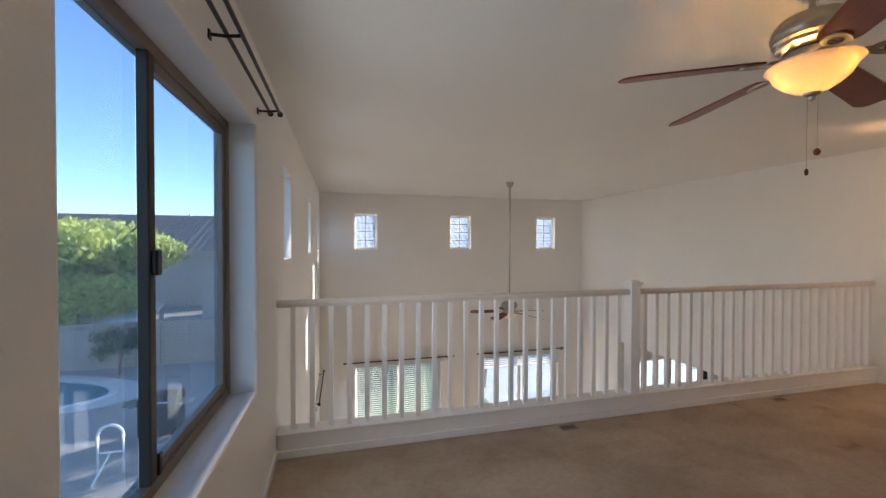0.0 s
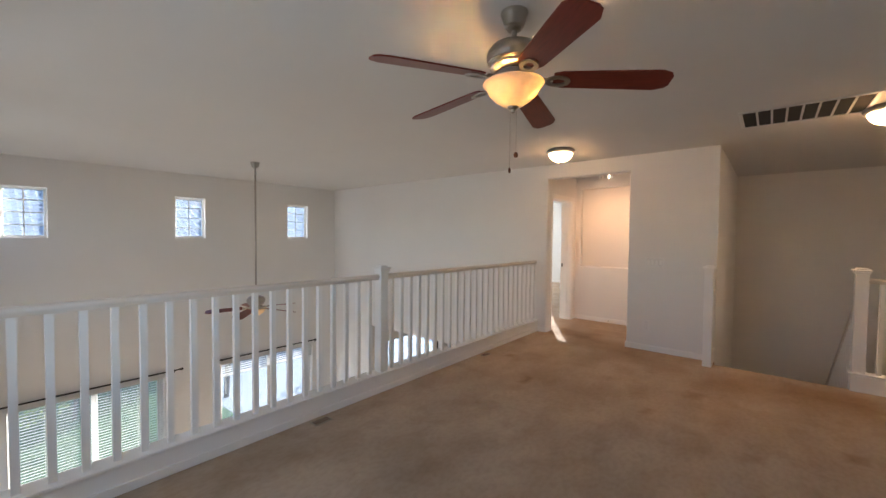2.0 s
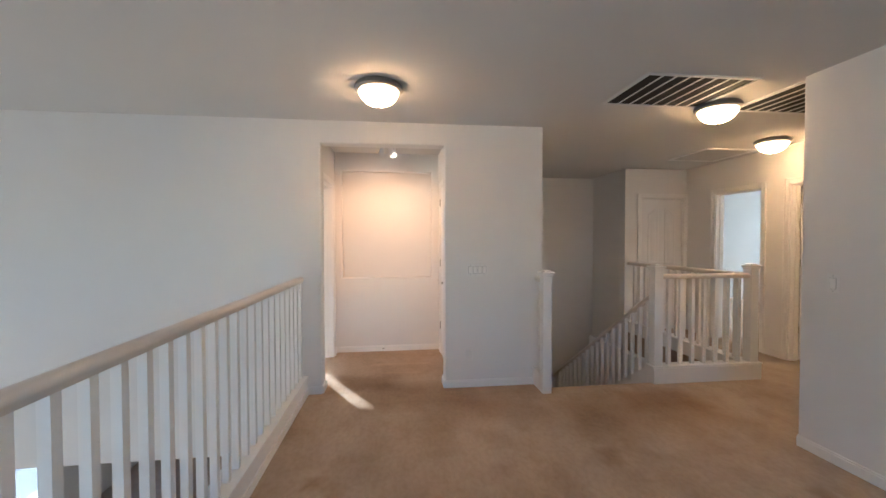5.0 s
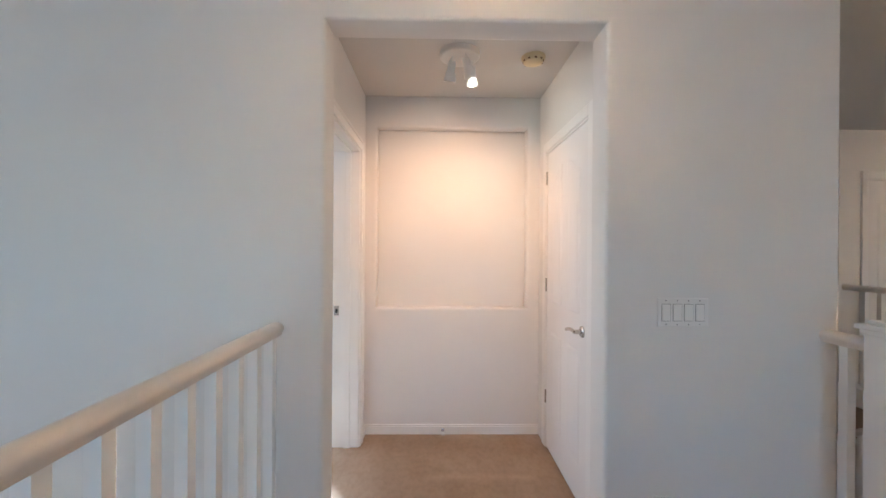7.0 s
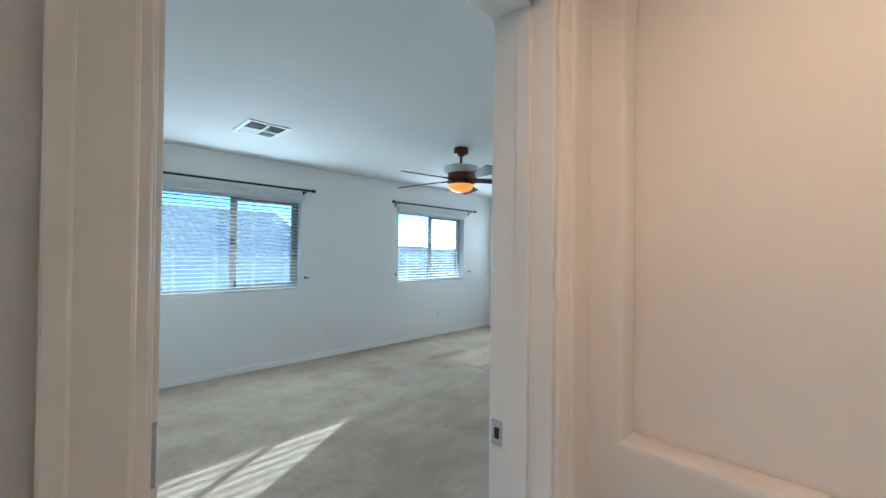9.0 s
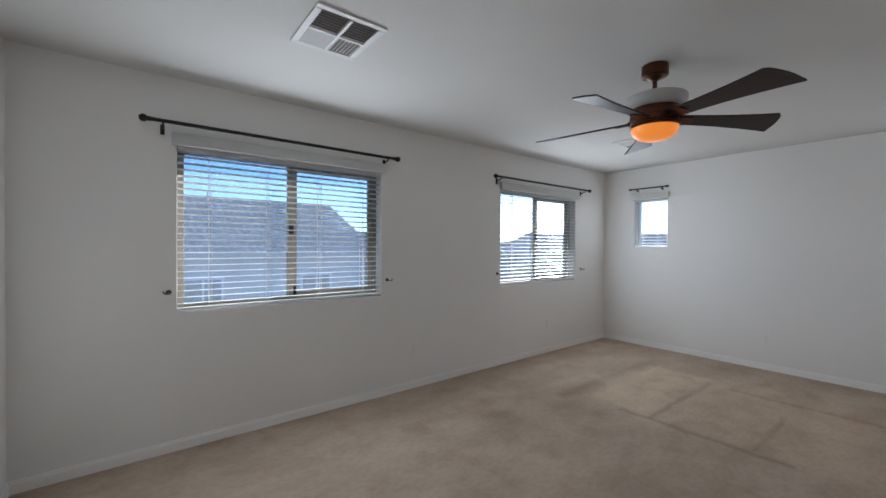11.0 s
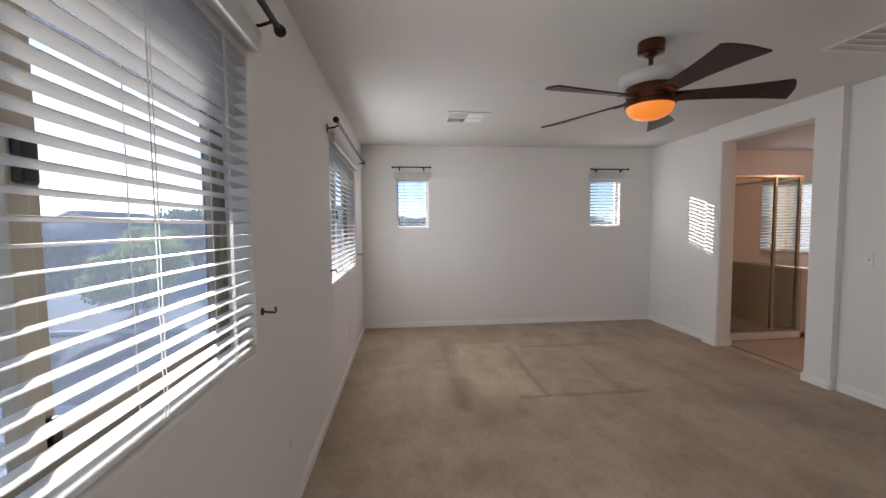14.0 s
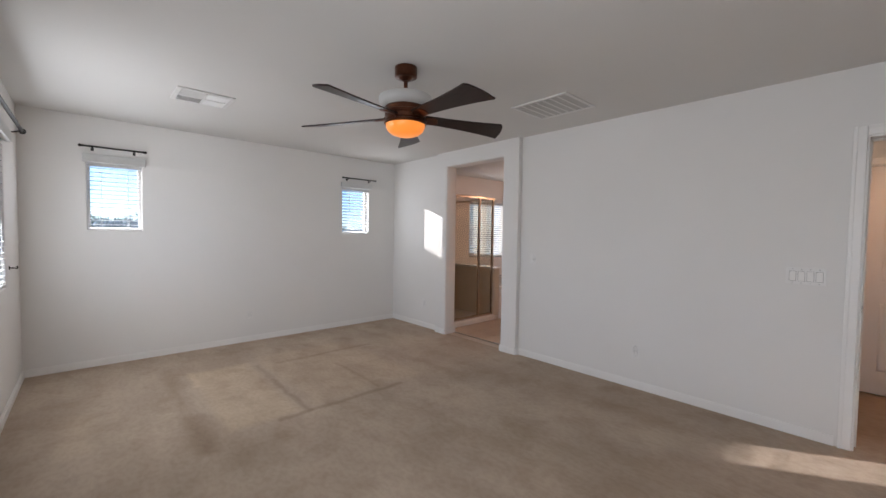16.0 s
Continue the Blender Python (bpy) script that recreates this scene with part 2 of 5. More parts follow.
TUB = material("white_acrylic", (0.82, 0.80, 0.77), 0.15, second=(0.8, 0.78, 0.75), scale=3)
GROUND = material("gravel", (0.42, 0.36, 0.31), 0.95, second=(0.32, 0.27, 0.23), scale=9, bump=0.8, bump_scale=60, amount=0.4)
DECK = material("pool_deck", (0.62, 0.58, 0.53), 0.85, second=(0.54, 0.50, 0.45), scale=2, bump=0.2, bump_scale=90)
LAWN = material("lawn", (0.10, 0.17, 0.035), 0.95, second=(0.06, 0.12, 0.025), scale=6, bump=0.8, bump_scale=90)
WATER = material("pool_water", (0.05, 0.22, 0.26), 0.03, second=(0.04, 0.18, 0.22), scale=3, bump=0.15, bump_scale=5)
STUCCO = material("stucco", (0.50, 0.42, 0.33), 0.9, second=(0.45, 0.37, 0.29), scale=1.5, bump=0.4, bump_scale=50)
STUCCO_FAR = material("stucco_pink", (0.55, 0.47, 0.40), 0.9, second=(0.50, 0.42, 0.36), scale=1.5, bump=0.4, bump_scale=50)
ROOF = material("roof_tile", (0.30, 0.22, 0.18), 0.85, second=(0.22, 0.16, 0.14), scale=3, bump=0.3, bump_scale=30)
BLOCK = material("block_wall", (0.40, 0.32, 0.25), 0.9, second=(0.34, 0.27, 0.21), scale=1.5, bump=0.4, bump_scale=40)
LEAF = shining_through("leaf", (0.60, 0.62, 0.16), 0.45)
LEAF_DARK = shining_through("leaf_dark", (0.10, 0.14, 0.05), 0.4)
# Far foliage lightened in its colour to stand in for distance haze.
LEAF_HAZED = shining_through("leaf_hazed", (0.24, 0.28, 0.17), 0.4)
DRYLEAF = material("flower_shrub", (0.40, 0.22, 0.15), 0.7, second=(0.28, 0.17, 0.09), scale=4)
BARK = material("bark", (0.16, 0.11, 0.08), 0.9, second=(0.10, 0.07, 0.05), scale=14, bump=0.6, bump_scale=40)
ASPHALT = material("asphalt", (0.06, 0.06, 0.062), 0.9, second=(0.045, 0.045, 0.047), scale=3, bump=0.4, bump_scale=120)
GRASS_GREY = material("hillside", (0.14, 0.13, 0.12), 0.95, second=(0.09, 0.09, 0.085), scale=0.05)
# Pane tints dim the view out against the rooms; the films veil it.
PANE = clear("window_glass", (0.58, 0.63, 0.68), haze=0.025)
PANE_TINT = clear("tinted_glass", (0.58, 0.66, 0.76), haze=0.075)
PANE_EAST = clear("end_window_glass", (0.58, 0.66, 0.76), haze=0.035)
PANE_HIGH = clear("high_window_glass", (0.80, 0.85, 0.92), haze=0.07)
SHOWER_GLASS = clear("shower_glass", (0.94, 0.92, 0.88))
GLOBE_WARM = shining_through("alabaster_glass", (0.88, 0.72, 0.50), 0.15, (1.0, 0.6, 0.26), 0.015)
GLOBE_DOME = shining_through("lit_frosted_glass", (0.86, 0.78, 0.66), 0.4, (1.0, 0.60, 0.31), 3.5)
GLOBE_AMBER = glowing("lit_amber_glass", (1.0, 0.27, 0.03), 0.15, (0.55, 0.22, 0.05))
BULB = glowing("lit_bulb", (1.0, 0.85, 0.62), 18.0)
# Greyed in its colour for the shadow on the fan's upper bowl.
FROSTED = material("frosted_glass", (0.52, 0.51, 0.49), 0.5, scale=6)


DARKSTILE = material("dark_brown_vinyl", (0.05, 0.038, 0.03), 0.5, second=(0.04, 0.03, 0.025), scale=5, spec=0.3)
PEWTER = material("brushed_pewter", (0.36, 0.34, 0.32), 0.42, 0.7, scale=16)
# Grey put in colour for shading round plate parts and inside registers.
SEAM = material("plate_seam", (0.33, 0.32, 0.31), 0.7, scale=9)
FASCIA = material("fascia_paint", (0.42, 0.33, 0.25), 0.8, second=(0.37, 0.29, 0.22), scale=4)


# ---- shape helpers ----
def finish(name, bm, mat, smooth=False):
    me = bpy.data.meshes.new(name)
    bmesh.ops.recalc_face_normals(bm, faces=bm.faces)
    bm.to_mesh(me)
    bm.free()
    me.materials.append(mat)
    if smooth:
        for p in me.polygons:
            p.use_smooth = True
        me.set_sharp_from_angle(angle=radians(40))
    return me


def part(name, bm, mat, parent=None, label="", smooth=False):
    """One mesh object, under a thing or a part."""
    ob = new(name, bm if isinstance(bm, bpy.types.Mesh) else finish(name, bm, mat, smooth))
    if parent is not None:
        ob.parent = parent
        ob.matrix_parent_inverse = parent.matrix_world.inverted()
    if label:
        ob["label"] = label
    return ob


def thing(name, label, category, at=(0, 0, 0), turn=0.0, group="", kind=""):
    ob = new(name)
    ob.empty_display_size = 0.05
    ob.matrix_world = pose(*at, 0, 0, turn)
    return tagged(ob, label, category, group, kind)


def add_box(bm, x0, x1, y0, y1, z0, z1, bevel=0.0, m=None):
    r = bmesh.ops.create_cube(bm, size=1.0)
    bmesh.ops.scale(bm, vec=(x1 - x0, y1 - y0, z1 - z0), verts=r["verts"])
    bmesh.ops.translate(bm, vec=((x0 + x1) / 2, (y0 + y1) / 2, (z0 + z1) / 2), verts=r["verts"])
    vs = r["verts"]
    if bevel:
        es = {e for v in vs for e in v.link_edges}
        out = bmesh.ops.bevel(bm, geom=list(es), offset=bevel, segments=2, affect="EDGES", profile=0.5)
        vs = list({v for f in out["faces"] for v in f.verts} | {v for v in vs if v.is_valid})
    if m is not None:
        bmesh.ops.transform(bm, matrix=m, verts=vs)
    return bm


def box(x0, x1, y0, y1, z0, z1, bevel=0.0, m=None):
    return add_box(bmesh.new(), x0, x1, y0, y1, z0, z1, bevel, m)


def add_lathe(bm, profile, at=(0, 0, 0), steps=32, axis="z"):
    """A turned shape from (radius, height) pairs."""
    rings = []
    for r, h in profile:
        ring = []
        for i in range(steps):
            a = 2 * math.pi * i / steps
            p = (r * math.cos(a), r * math.sin(a), h)
            if axis == "x":
                p = (p[2], p[0], p[1])
            elif axis == "y":
                p = (p[0], p[2], p[1])
            ring.append(bm.verts.new((p[0] + at[0], p[1] + at[1], p[2] + at[2])))
        rings.append(ring)
    for a, b in zip(rings, rings[1:]):
        for i in range(steps):
            bm.faces.new((a[i], a[(i + 1) % steps], b[(i + 1) % steps], b[i]))
    for ring in (rings[0], rings[-1]):
        bm.faces.new(ring)
    bmesh.ops.remove_doubles(bm, verts=bm.verts, dist=1e-5)
    return bm


def lathe(profile, at=(0, 0, 0), steps=32, axis="z"):
    return add_lathe(bmesh.new(), profile, at, steps, axis)


def add_tube(bm, points, radius, steps=10):
    """A round bar through points."""
    pts = [Vector(p) for p in points]
    rings = []
    for i, p in enumerate(pts):
        d = (pts[min(i + 1, len(pts) - 1)] - pts[max(i - 1, 0)]).normalized()
        q = d.to_track_quat("Z", "Y")
        rings.append([bm.verts.new(p + q @ Vector((radius * math.cos(2 * math.pi * k / steps), radius * math.sin(2 * math.pi * k / steps), 0))) for k in range(steps)])
    for a, b in zip(rings, rings[1:]):
        for k in range(steps):
            bm.faces.new((a[k], a[(k + 1) % steps], b[(k + 1) % steps], b[k]))
    bm.faces.new(rings[0])
    bm.faces.new(rings[-1])
    return bm


def tube(points, radius, steps=10):
    return add_tube(bmesh.new(), points, radius, steps)


def add_prism(bm, outline, z0, z1, m=None):
    """An outline of (x, y) drawn up from z0 to z1."""
    lo = [bm.verts.new((x, y, z0)) for x, y in outline]
    hi = [bm.verts.new((x, y, z1)) for x, y in outline]
    bm.faces.new(lo)
    bm.faces.new(hi)
    k = len(lo)
    for i in range(k):
        bm.faces.new((lo[i], lo[(i + 1) % k], hi[(i + 1) % k], hi[i]))
    if m is not None:
        bmesh.ops.transform(bm, matrix=m, verts=lo + hi)
    return bm


def wall(name, axis, a, b, u0, u1, z0, z1, openings=(), mat=None, label="", bevel=0.014):
    """A wall across axis ('x': its faces lie at x = a and x = b), from u0 to u1 along the other axis, with openings (u0, u1, z0, z1) cut through it."""
    us = sorted({u0, u1, *(v for o in openings for v in o[:2])})
    zs = sorted({z0, z1, *(v for o in openings for v in o[2:])})
    us = [u for u in us if u0 <= u <= u1]
    zs = [z for z in zs if z0 <= z <= z1]

    def solid(i, j):
        if not (0 <= i < len(us) - 1 and 0 <= j < len(zs) - 1):
            return False
        u, z = (us[i] + us[i + 1]) / 2, (zs[j] + zs[j + 1]) / 2
        return not any(o[0] < u < o[1] and o[2] < z < o[3] for o in openings)

    bm = bmesh.new()
    seen = {}

    def vert(u, w, z):
        key = (u, w, z)
        if key not in seen:
            seen[key] = bm.verts.new((w, u, z) if axis == "x" else (u, w, z))
        return seen[key]

    def quad(*c):
        bm.faces.new([vert(*p) for p in c])

    rims = []
    for i in range(len(us) - 1):
        for j in range(len(zs) - 1):
            if not solid(i, j):
                continue
            p, q, r, s = us[i], us[i + 1], zs[j], zs[j + 1]
            quad((p, a, r), (q, a, r), (q, a, s), (p, a, s))
            quad((p, b, r), (p, b, s), (q, b, s), (q, b, r))
            for ok, e in ((solid(i - 1, j), ((p, r), (p, s))), (solid(i + 1, j), ((q, r), (q, s))), (solid(i, j - 1), ((p, r), (q, r))), (solid(i, j + 1), ((p, s), (q, s)))):
                if not ok:
                    (ua, za), (ub, zb) = e
                    quad((ua, a, za), (ub, a, zb), (ub, b, zb), (ua, b, za))
                    if (ua == ub and u0 < ua < u1) or (za == zb and z0 < za < z1):
                        rims += [(vert(ua, a, za), vert(ub, a, zb)), (vert(ua, b, za), vert(ub, b, zb))]
    bmesh.ops.recalc_face_normals(bm, faces=bm.faces)
    if bevel and rims:
        edges = list({e for e in (bm.edges.get(r) for r in rims) if e})
        bmesh.ops.bevel(bm, geom=edges, offset=bevel, segments=3, affect="EDGES", profile=0.5)
    ob = part(name, bm, mat or PAINT, smooth=True)
    return tagged(ob, label or "smooth off-white painted drywall wall", "wall", kind="structure")


def slab(name, x0, x1, y0, y1, z0, z1, mat, label, category):
    return tagged(part(name, box(x0, x1, y0, y1, z0, z1), mat), label, category, kind="structure")

# ---- the house ----
CEIL, LOW = 2.49, -2.95
XD = 5.262            # wall with the hall doorway
YF = 8.495            # far wall of the great room
YB = 7.47             # window wall of the bedroom
XB = 11.572           # end wall of the bedroom
T = 0.16

floor = bmesh.new()
for x0, x1, y0, y1 in ((XW - T, 5.15, -0.46, 3.33), (3.83, 5.15, -2.22, -0.46), (5.15, 7.35, -2.22, -1.14), (5.15, 6.72, 1.0, 3.325), (XD + 0.08, XB + T, 3.33, YB + 0.08)):
    add_box(floor, x0, x1, y0, y1, -0.3, 0.0)
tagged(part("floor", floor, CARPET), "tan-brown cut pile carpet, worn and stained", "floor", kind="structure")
slab("floor_bath", 8.302, XB + T, 0.3, 3.33, -0.3, -0.004, TILE, "beige ceramic tile bathroom floor", "floor")
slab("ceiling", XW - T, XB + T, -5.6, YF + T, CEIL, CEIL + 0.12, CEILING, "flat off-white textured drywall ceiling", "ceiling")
slab("floor_lower", XW - T, XB + T, -5.6, YF + T, LOW - 0.2, LOW, TILE, "beige tile floor of the room below", "floor")

# great room and loft, window side
GR_WINDOWS = [(3.62, 4.1, 1.34, 2.06), (5.85, 6.32, 1.34, 2.06), (7.86, 8.3, 1.34, 2.06)]
wall("wall_west", "x", XW - T, XW, -0.46, YF + T, LOW, CEIL,
     [(1.15, 2.62, 0.68, 2.09), (7.3, 7.7, 0.38, 1.1), (6.9, 8.2, -2.75, -1.2)] + GR_WINDOWS)
FAR_WINDOWS = [(-0.01, 0.44, 1.36, 2.07), (2.02, 2.485, 1.36, 2.07), (4.085, 4.55, 1.36, 2.07)]
wall("wall_far", "y", YF, YF + T, XW, XD + T, LOW, CEIL, FAR_WINDOWS + [(0.0, 1.82, -2.85, -1.03), (2.73, 4.66, -2.85, -1.03)])
wall("wall_doorway", "x", XD, XD + T, 0.99, YF, 0.0, CEIL, [(1.942, 3.075, -0.001, 2.288)], bevel=0.02)
wall("wall_void_lower", "x", XD, XD + T, 3.33, YF, LOW, 0.0, [(3.6, 7.22, LOW, -0.53)])
slab("wall_under_loft", XW, XD, 3.21, 3.33, LOW, -0.302, PAINT, "plain painted wall under the loft edge", "wall")
# loft and corridor
wall("wall_loft_south", "y", -0.46, -0.33, XW, 3.95, 0.0, CEIL)
slab("wall_corridor_west", 3.83, 3.95, -2.1, -0.462, 0.0, CEIL, PAINT, "plain off-white painted wall", "wall")
wall("wall_corridor_south", "y", -2.22, -2.1, 3.83, 7.35, 0.0, CEIL, [(4.85, 5.61, -0.001, 2.05), (5.95, 6.67, -0.001, 2.05)], bevel=0)
wall("wall_linen", "x", 7.22, 7.35, -2.1, -1.08, LOW, CEIL, [(-2.045, -1.335, -0.001, 2.05)], bevel=0)
# stairwell
slab("wall_stair_north", XD + T, 8.2, 0.99, 1.1, LOW, CEIL, PAINT, "plain off-white stairwell wall", "wall")
slab("wall_stair_end", 8.2, 8.3, -1.2, 1.1, LOW, CEIL, PAINT, "plain off-white stairwell wall", "wall")
slab("wall_stair_south", 7.352, 8.2, -1.2, -1.08, LOW, CEIL, PAINT, "plain off-white stairwell wall", "wall")
# Unseen; added so daylight from below does not leak up the stairwell.
slab("wall_stair_west", 5.0, 5.1, -1.02, 0.99, LOW, -0.302, PAINT, "plain unseen wall added to keep lower daylight out of the stairwell", "wall")
slab("wall_stair_lower", 5.0, 8.2, -1.14, -1.02, LOW, -0.302, PAINT, "plain wall under the stair landing", "wall")
# hall
HALL_N, HALL_S, NICHE = 3.155, 1.862, 6.58
wall("wall_hall_south", "y", HALL_S - 0.12, HALL_S, XD + T, NICHE, 0.0, CEIL, [(5.64, 6.40, -0.001, 2.05)], bevel=0)
wall("wall_niche", "x", NICHE, NICHE + 0.10, HALL_S - 0.12, HALL_N, 0.0, CEIL, [(1.955, 3.068, 0.932, 2.263)], bevel=0.022)
slab("wall_niche_back", NICHE + 0.10, NICHE + 0.14, HALL_S - 0.12, HALL_N, 0.0, CEIL, PAINT, "back of the shallow wall niche, off-white", "wall")
# bedroom
wall("wall_bedroom_south", "y", HALL_N, 3.33, XD + T, 9.06, 0.0, CEIL, [(5.60, 6.395, -0.001, 2.05)], bevel=0.004)
wall("wall_bath_opening", "y", 3.2, 3.39, 9.06, 10.45, 0.0, CEIL, [(9.285, 10.255, -0.001, 2.297)], bevel=0.02)
slab("wall_bedroom_corner", 10.45, XB, 3.2, 3.33, 0.0, CEIL, PAINT, "plain off-white painted wall", "wall")
W1, W2 = (6.20, 7.742, 0.925, 2.06), (9.315, 10.815, 0.925, 2.06)
S1, S2 = (6.575, 7.005, 1.375, 2.06), (3.80, 4.245, 1.375, 2.06)
KITCHEN = [(5.85, 8.0, -2.9, -1.08), (9.4, 10.4, -2.2, -1.3)]
wall("wall_bedroom_north", "y", YB, YB + T, XD + T, XB + T, LOW, CEIL, [W1, W2] + KITCHEN)
BATHWIN = (0.45, 1.55, 0.92, 2.05)
wall("wall_bedroom_east", "x", XB, XB + T, 0.3, YB, LOW, CEIL, [S1, S2, BATHWIN])
# bathroom and rooms behind doors
slab("wall_bath_south", 8.302, XB, 0.3, 0.42, 0.0, CEIL, PAINT, "plain painted bathroom wall", "wall")
slab("wall_bath_west", 8.302, 8.42, 0.42, 3.155, 0.0, CEIL, PAINT, "plain painted bathroom wall", "wall")
# Unseen opening, added to let daylight brighten the room behind the corridor.
STUDY = (-3.2, -1.9, 0.8, 2.1)
slab("floor_rooms", 3.83, 10.9, -5.6, -2.22, -0.3, -0.003, CARPET, "tan-brown carpet of the room behind the corridor", "floor")
wall("wall_rooms_east", "x", 10.8, 10.92, -5.6, -1.2, 0.0, CEIL, [STUDY])
wall("wall_rooms_south", "y", -5.72, -5.6, 3.83, 10.92, 0.0, CEIL, [(6.0, 7.7, 0.8, 2.15)])
slab("wall_rooms_north", 8.302, 10.8, -1.32, -1.2, 0.0, CEIL, PAINT, "plain painted wall", "wall")
slab("wall_rooms_middle", 5.72, 5.84, -5.6, -2.22, 0.0, CEIL, PAINT, "plain painted wall", "wall")
slab("wall_rooms_west", 3.83, 3.95, -5.6, -2.22, 0.0, CEIL, PAINT, "plain painted wall", "wall")
slab("wall_lower_south", XW - T, XB + T, -5.72, -5.6, LOW, 0.0, PAINT, "plain wall of the storey below", "wall")
slab("wall_lower_east", XB, XB + T, -5.6, 0.3, LOW, 0.0, PAINT, "plain house wall", "wall")
slab("wall_lower_west", XW - T, XW, -5.6, -0.46, LOW, CEIL, PAINT, "plain house wall", "wall")
slab("wall_back_south", XW, 3.83, -5.72, -5.6, 0.0, CEIL, PAINT, "plain house wall", "wall")
slab("roof_cover", XW - 0.6, XB + 0.6, -6.2, YF + 0.6, CEIL + 0.16, CEIL + 0.3, ROOF, "brown roof over the house", "roof")
# ground
tagged(part("ground", box(-400, 400, -400, 400, LOW - 0.6, LOW - 0.25), GROUND), "gravel yard ground reaching the horizon", "ground", kind="structure")

# ---- trim ----
def skirting(name, runs, h=0.07, d=0.014):
    """Baseboards: runs of (axis, face, from, to, side); side is the way out of the wall."""
    bm = bmesh.new()
    for axis, face, a, b, side in runs:
        for z0, z1, t in ((0.0, h - 0.012, d), (h - 0.012, h, d * 0.6)):
            lo, hi = (face, face + side * t) if side > 0 else (face + side * t, face)
            if axis == "x":
                add_box(bm, lo, hi, a, b, z0, z1)
            else:
                add_box(bm, a, b, lo, hi, z0, z1)
    return tagged(part(name, bm, TRIM), "low white painted baseboard", "baseboard", kind="structure")


skirting("baseboard_bedroom", [("y", YB, XD + T, XB, -1), ("x", XB, 3.33, YB, -1), ("y", 3.33, 10.45, XB, 1), ("y", 3.39, 10.255, 10.45, 1), ("y", 3.39, 9.06, 9.285, 1),
                               ("y", 3.33, 6.47, 9.06, 1), ("x", XD + T, 3.34, YB, 1), ("x", 10.255, 3.2, 3.39, -1), ("x", 9.285, 3.2, 3.39, 1), ("x", 9.06, 3.33, 3.39, -1)])
skirting("baseboard_loft", [("x", XW, -0.33, 3.205, 1), ("y", -0.33, XW, 3.95, 1), ("x", 3.95, -2.1, -0.33, 1), ("x", XD, 0.99, 1.942, -1), ("x", XD, 3.075, 3.205, -1),
                            ("y", 1.942, XD, XD + T, 1), ("y", 3.075, XD, XD + T, -1), ("y", -2.1, 3.95, 4.79, 1), ("y", -2.1, 5.67, 5.89, 1)])
skirting("baseboard_hall", [("x", NICHE, HALL_S, HALL_N, -1), ("x", XD + T, HALL_S, 1.942, 1), ("y", HALL_S, XD + T, 5.57, 1), ("y", HALL_N, XD + T, 5.53, -1), ("y", HALL_N, 6.465, NICHE, -1)])


def door_frame(name, axis, a, b, u0, u1, top, sides=(1, 1), label="white painted door frame and casing", beads=True):
    """Jambs and casings round an opening u0..u1 in a wall whose faces lie at a and b."""
    root = thing(name, label, "door frame", kind="structure")

    def bx(p0, p1, w0, w1, z0, z1, bev=0.003):
        return box(w0, w1, p0, p1, z0, z1, bev) if axis == "x" else box(p0, p1, w0, w1, z0, z1, bev)

    j = 0.018
    part("jamb", bx(u0, u0 + j, a - 0.002, b + 0.002, 0, top), TRIM, root)
    part("jamb", bx(u1 - j, u1, a - 0.002, b + 0.002, 0, top), TRIM, root)
    part("head_jamb", bx(u0 + j, u1 - j, a - 0.002, b + 0.002, top - j, top), TRIM, root)
    mid = (a + b) / 2
    for p0, p1, z0, z1 in ((u0 + j, u0 + j + 0.011, 0, top - j), (u1 - j - 0.011, u1 - j, 0, top - j), (u0 + j, u1 - j, top - j - 0.011, top - j)):
        part("stop", bx(p0, p1, mid - 0.03, mid + 0.008, z0, z1, 0.002), TRIM, root)
    for face, way, on in ((a, -1, sides[0]), (b, 1, sides[1])):
        if not on:
            continue
        for p0, p1, z0, z1 in ((u0 - 0.058, u0 + 0.006, 0, top + 0.058), (u1 - 0.006, u1 + 0.058, 0, top + 0.058), (u0 + 0.006, u1 - 0.006, top - 0.006, top + 0.058)):
            w0, w1 = sorted((face + way * 0.001, face + way * (0.016 if beads else 0.008)))
            part("casing", bx(p0, p1, w0, w1, z0, z1, 0.005), TRIM, root)
            if not beads:
                continue
            q0, q1 = (p0, p1) if z1 - z0 < 0.2 else ((p0, p0 + 0.02) if p0 < u0 else (p1 - 0.02, p1))
            y0, y1 = (z1 - 0.02, z1) if z1 - z0 < 0.2 else (z0, z1)
            w0, w1 = sorted((face + way * 0.014, face + way * 0.022))
            part("casing_bead", bx(q0, q1, w0, w1, y0, y1, 0.003), TRIM, root)
    return root


def panel_outline(x0, x1, z0, z1, rise=0.0, toward=1, inset=0.0):
    """A panel's outline, its top rising in a curve towards one side."""
    x0, x1, z0, z1 = x0 + inset, x1 - inset, z0 + inset, z1 - inset
    pts = [(x0, z0), (x1, z0)]
    if not rise:
        return pts + [(x1, z1), (x0, z1)]
    for i in range(9):
        f = i / 8
        x = x1 + (x0 - x1) * f
        g = (1 - f) if toward > 0 else f
        pts.append((x, z1 - rise * (1 - (0.5 - 0.5 * math.cos(math.pi * g)))))
    return pts


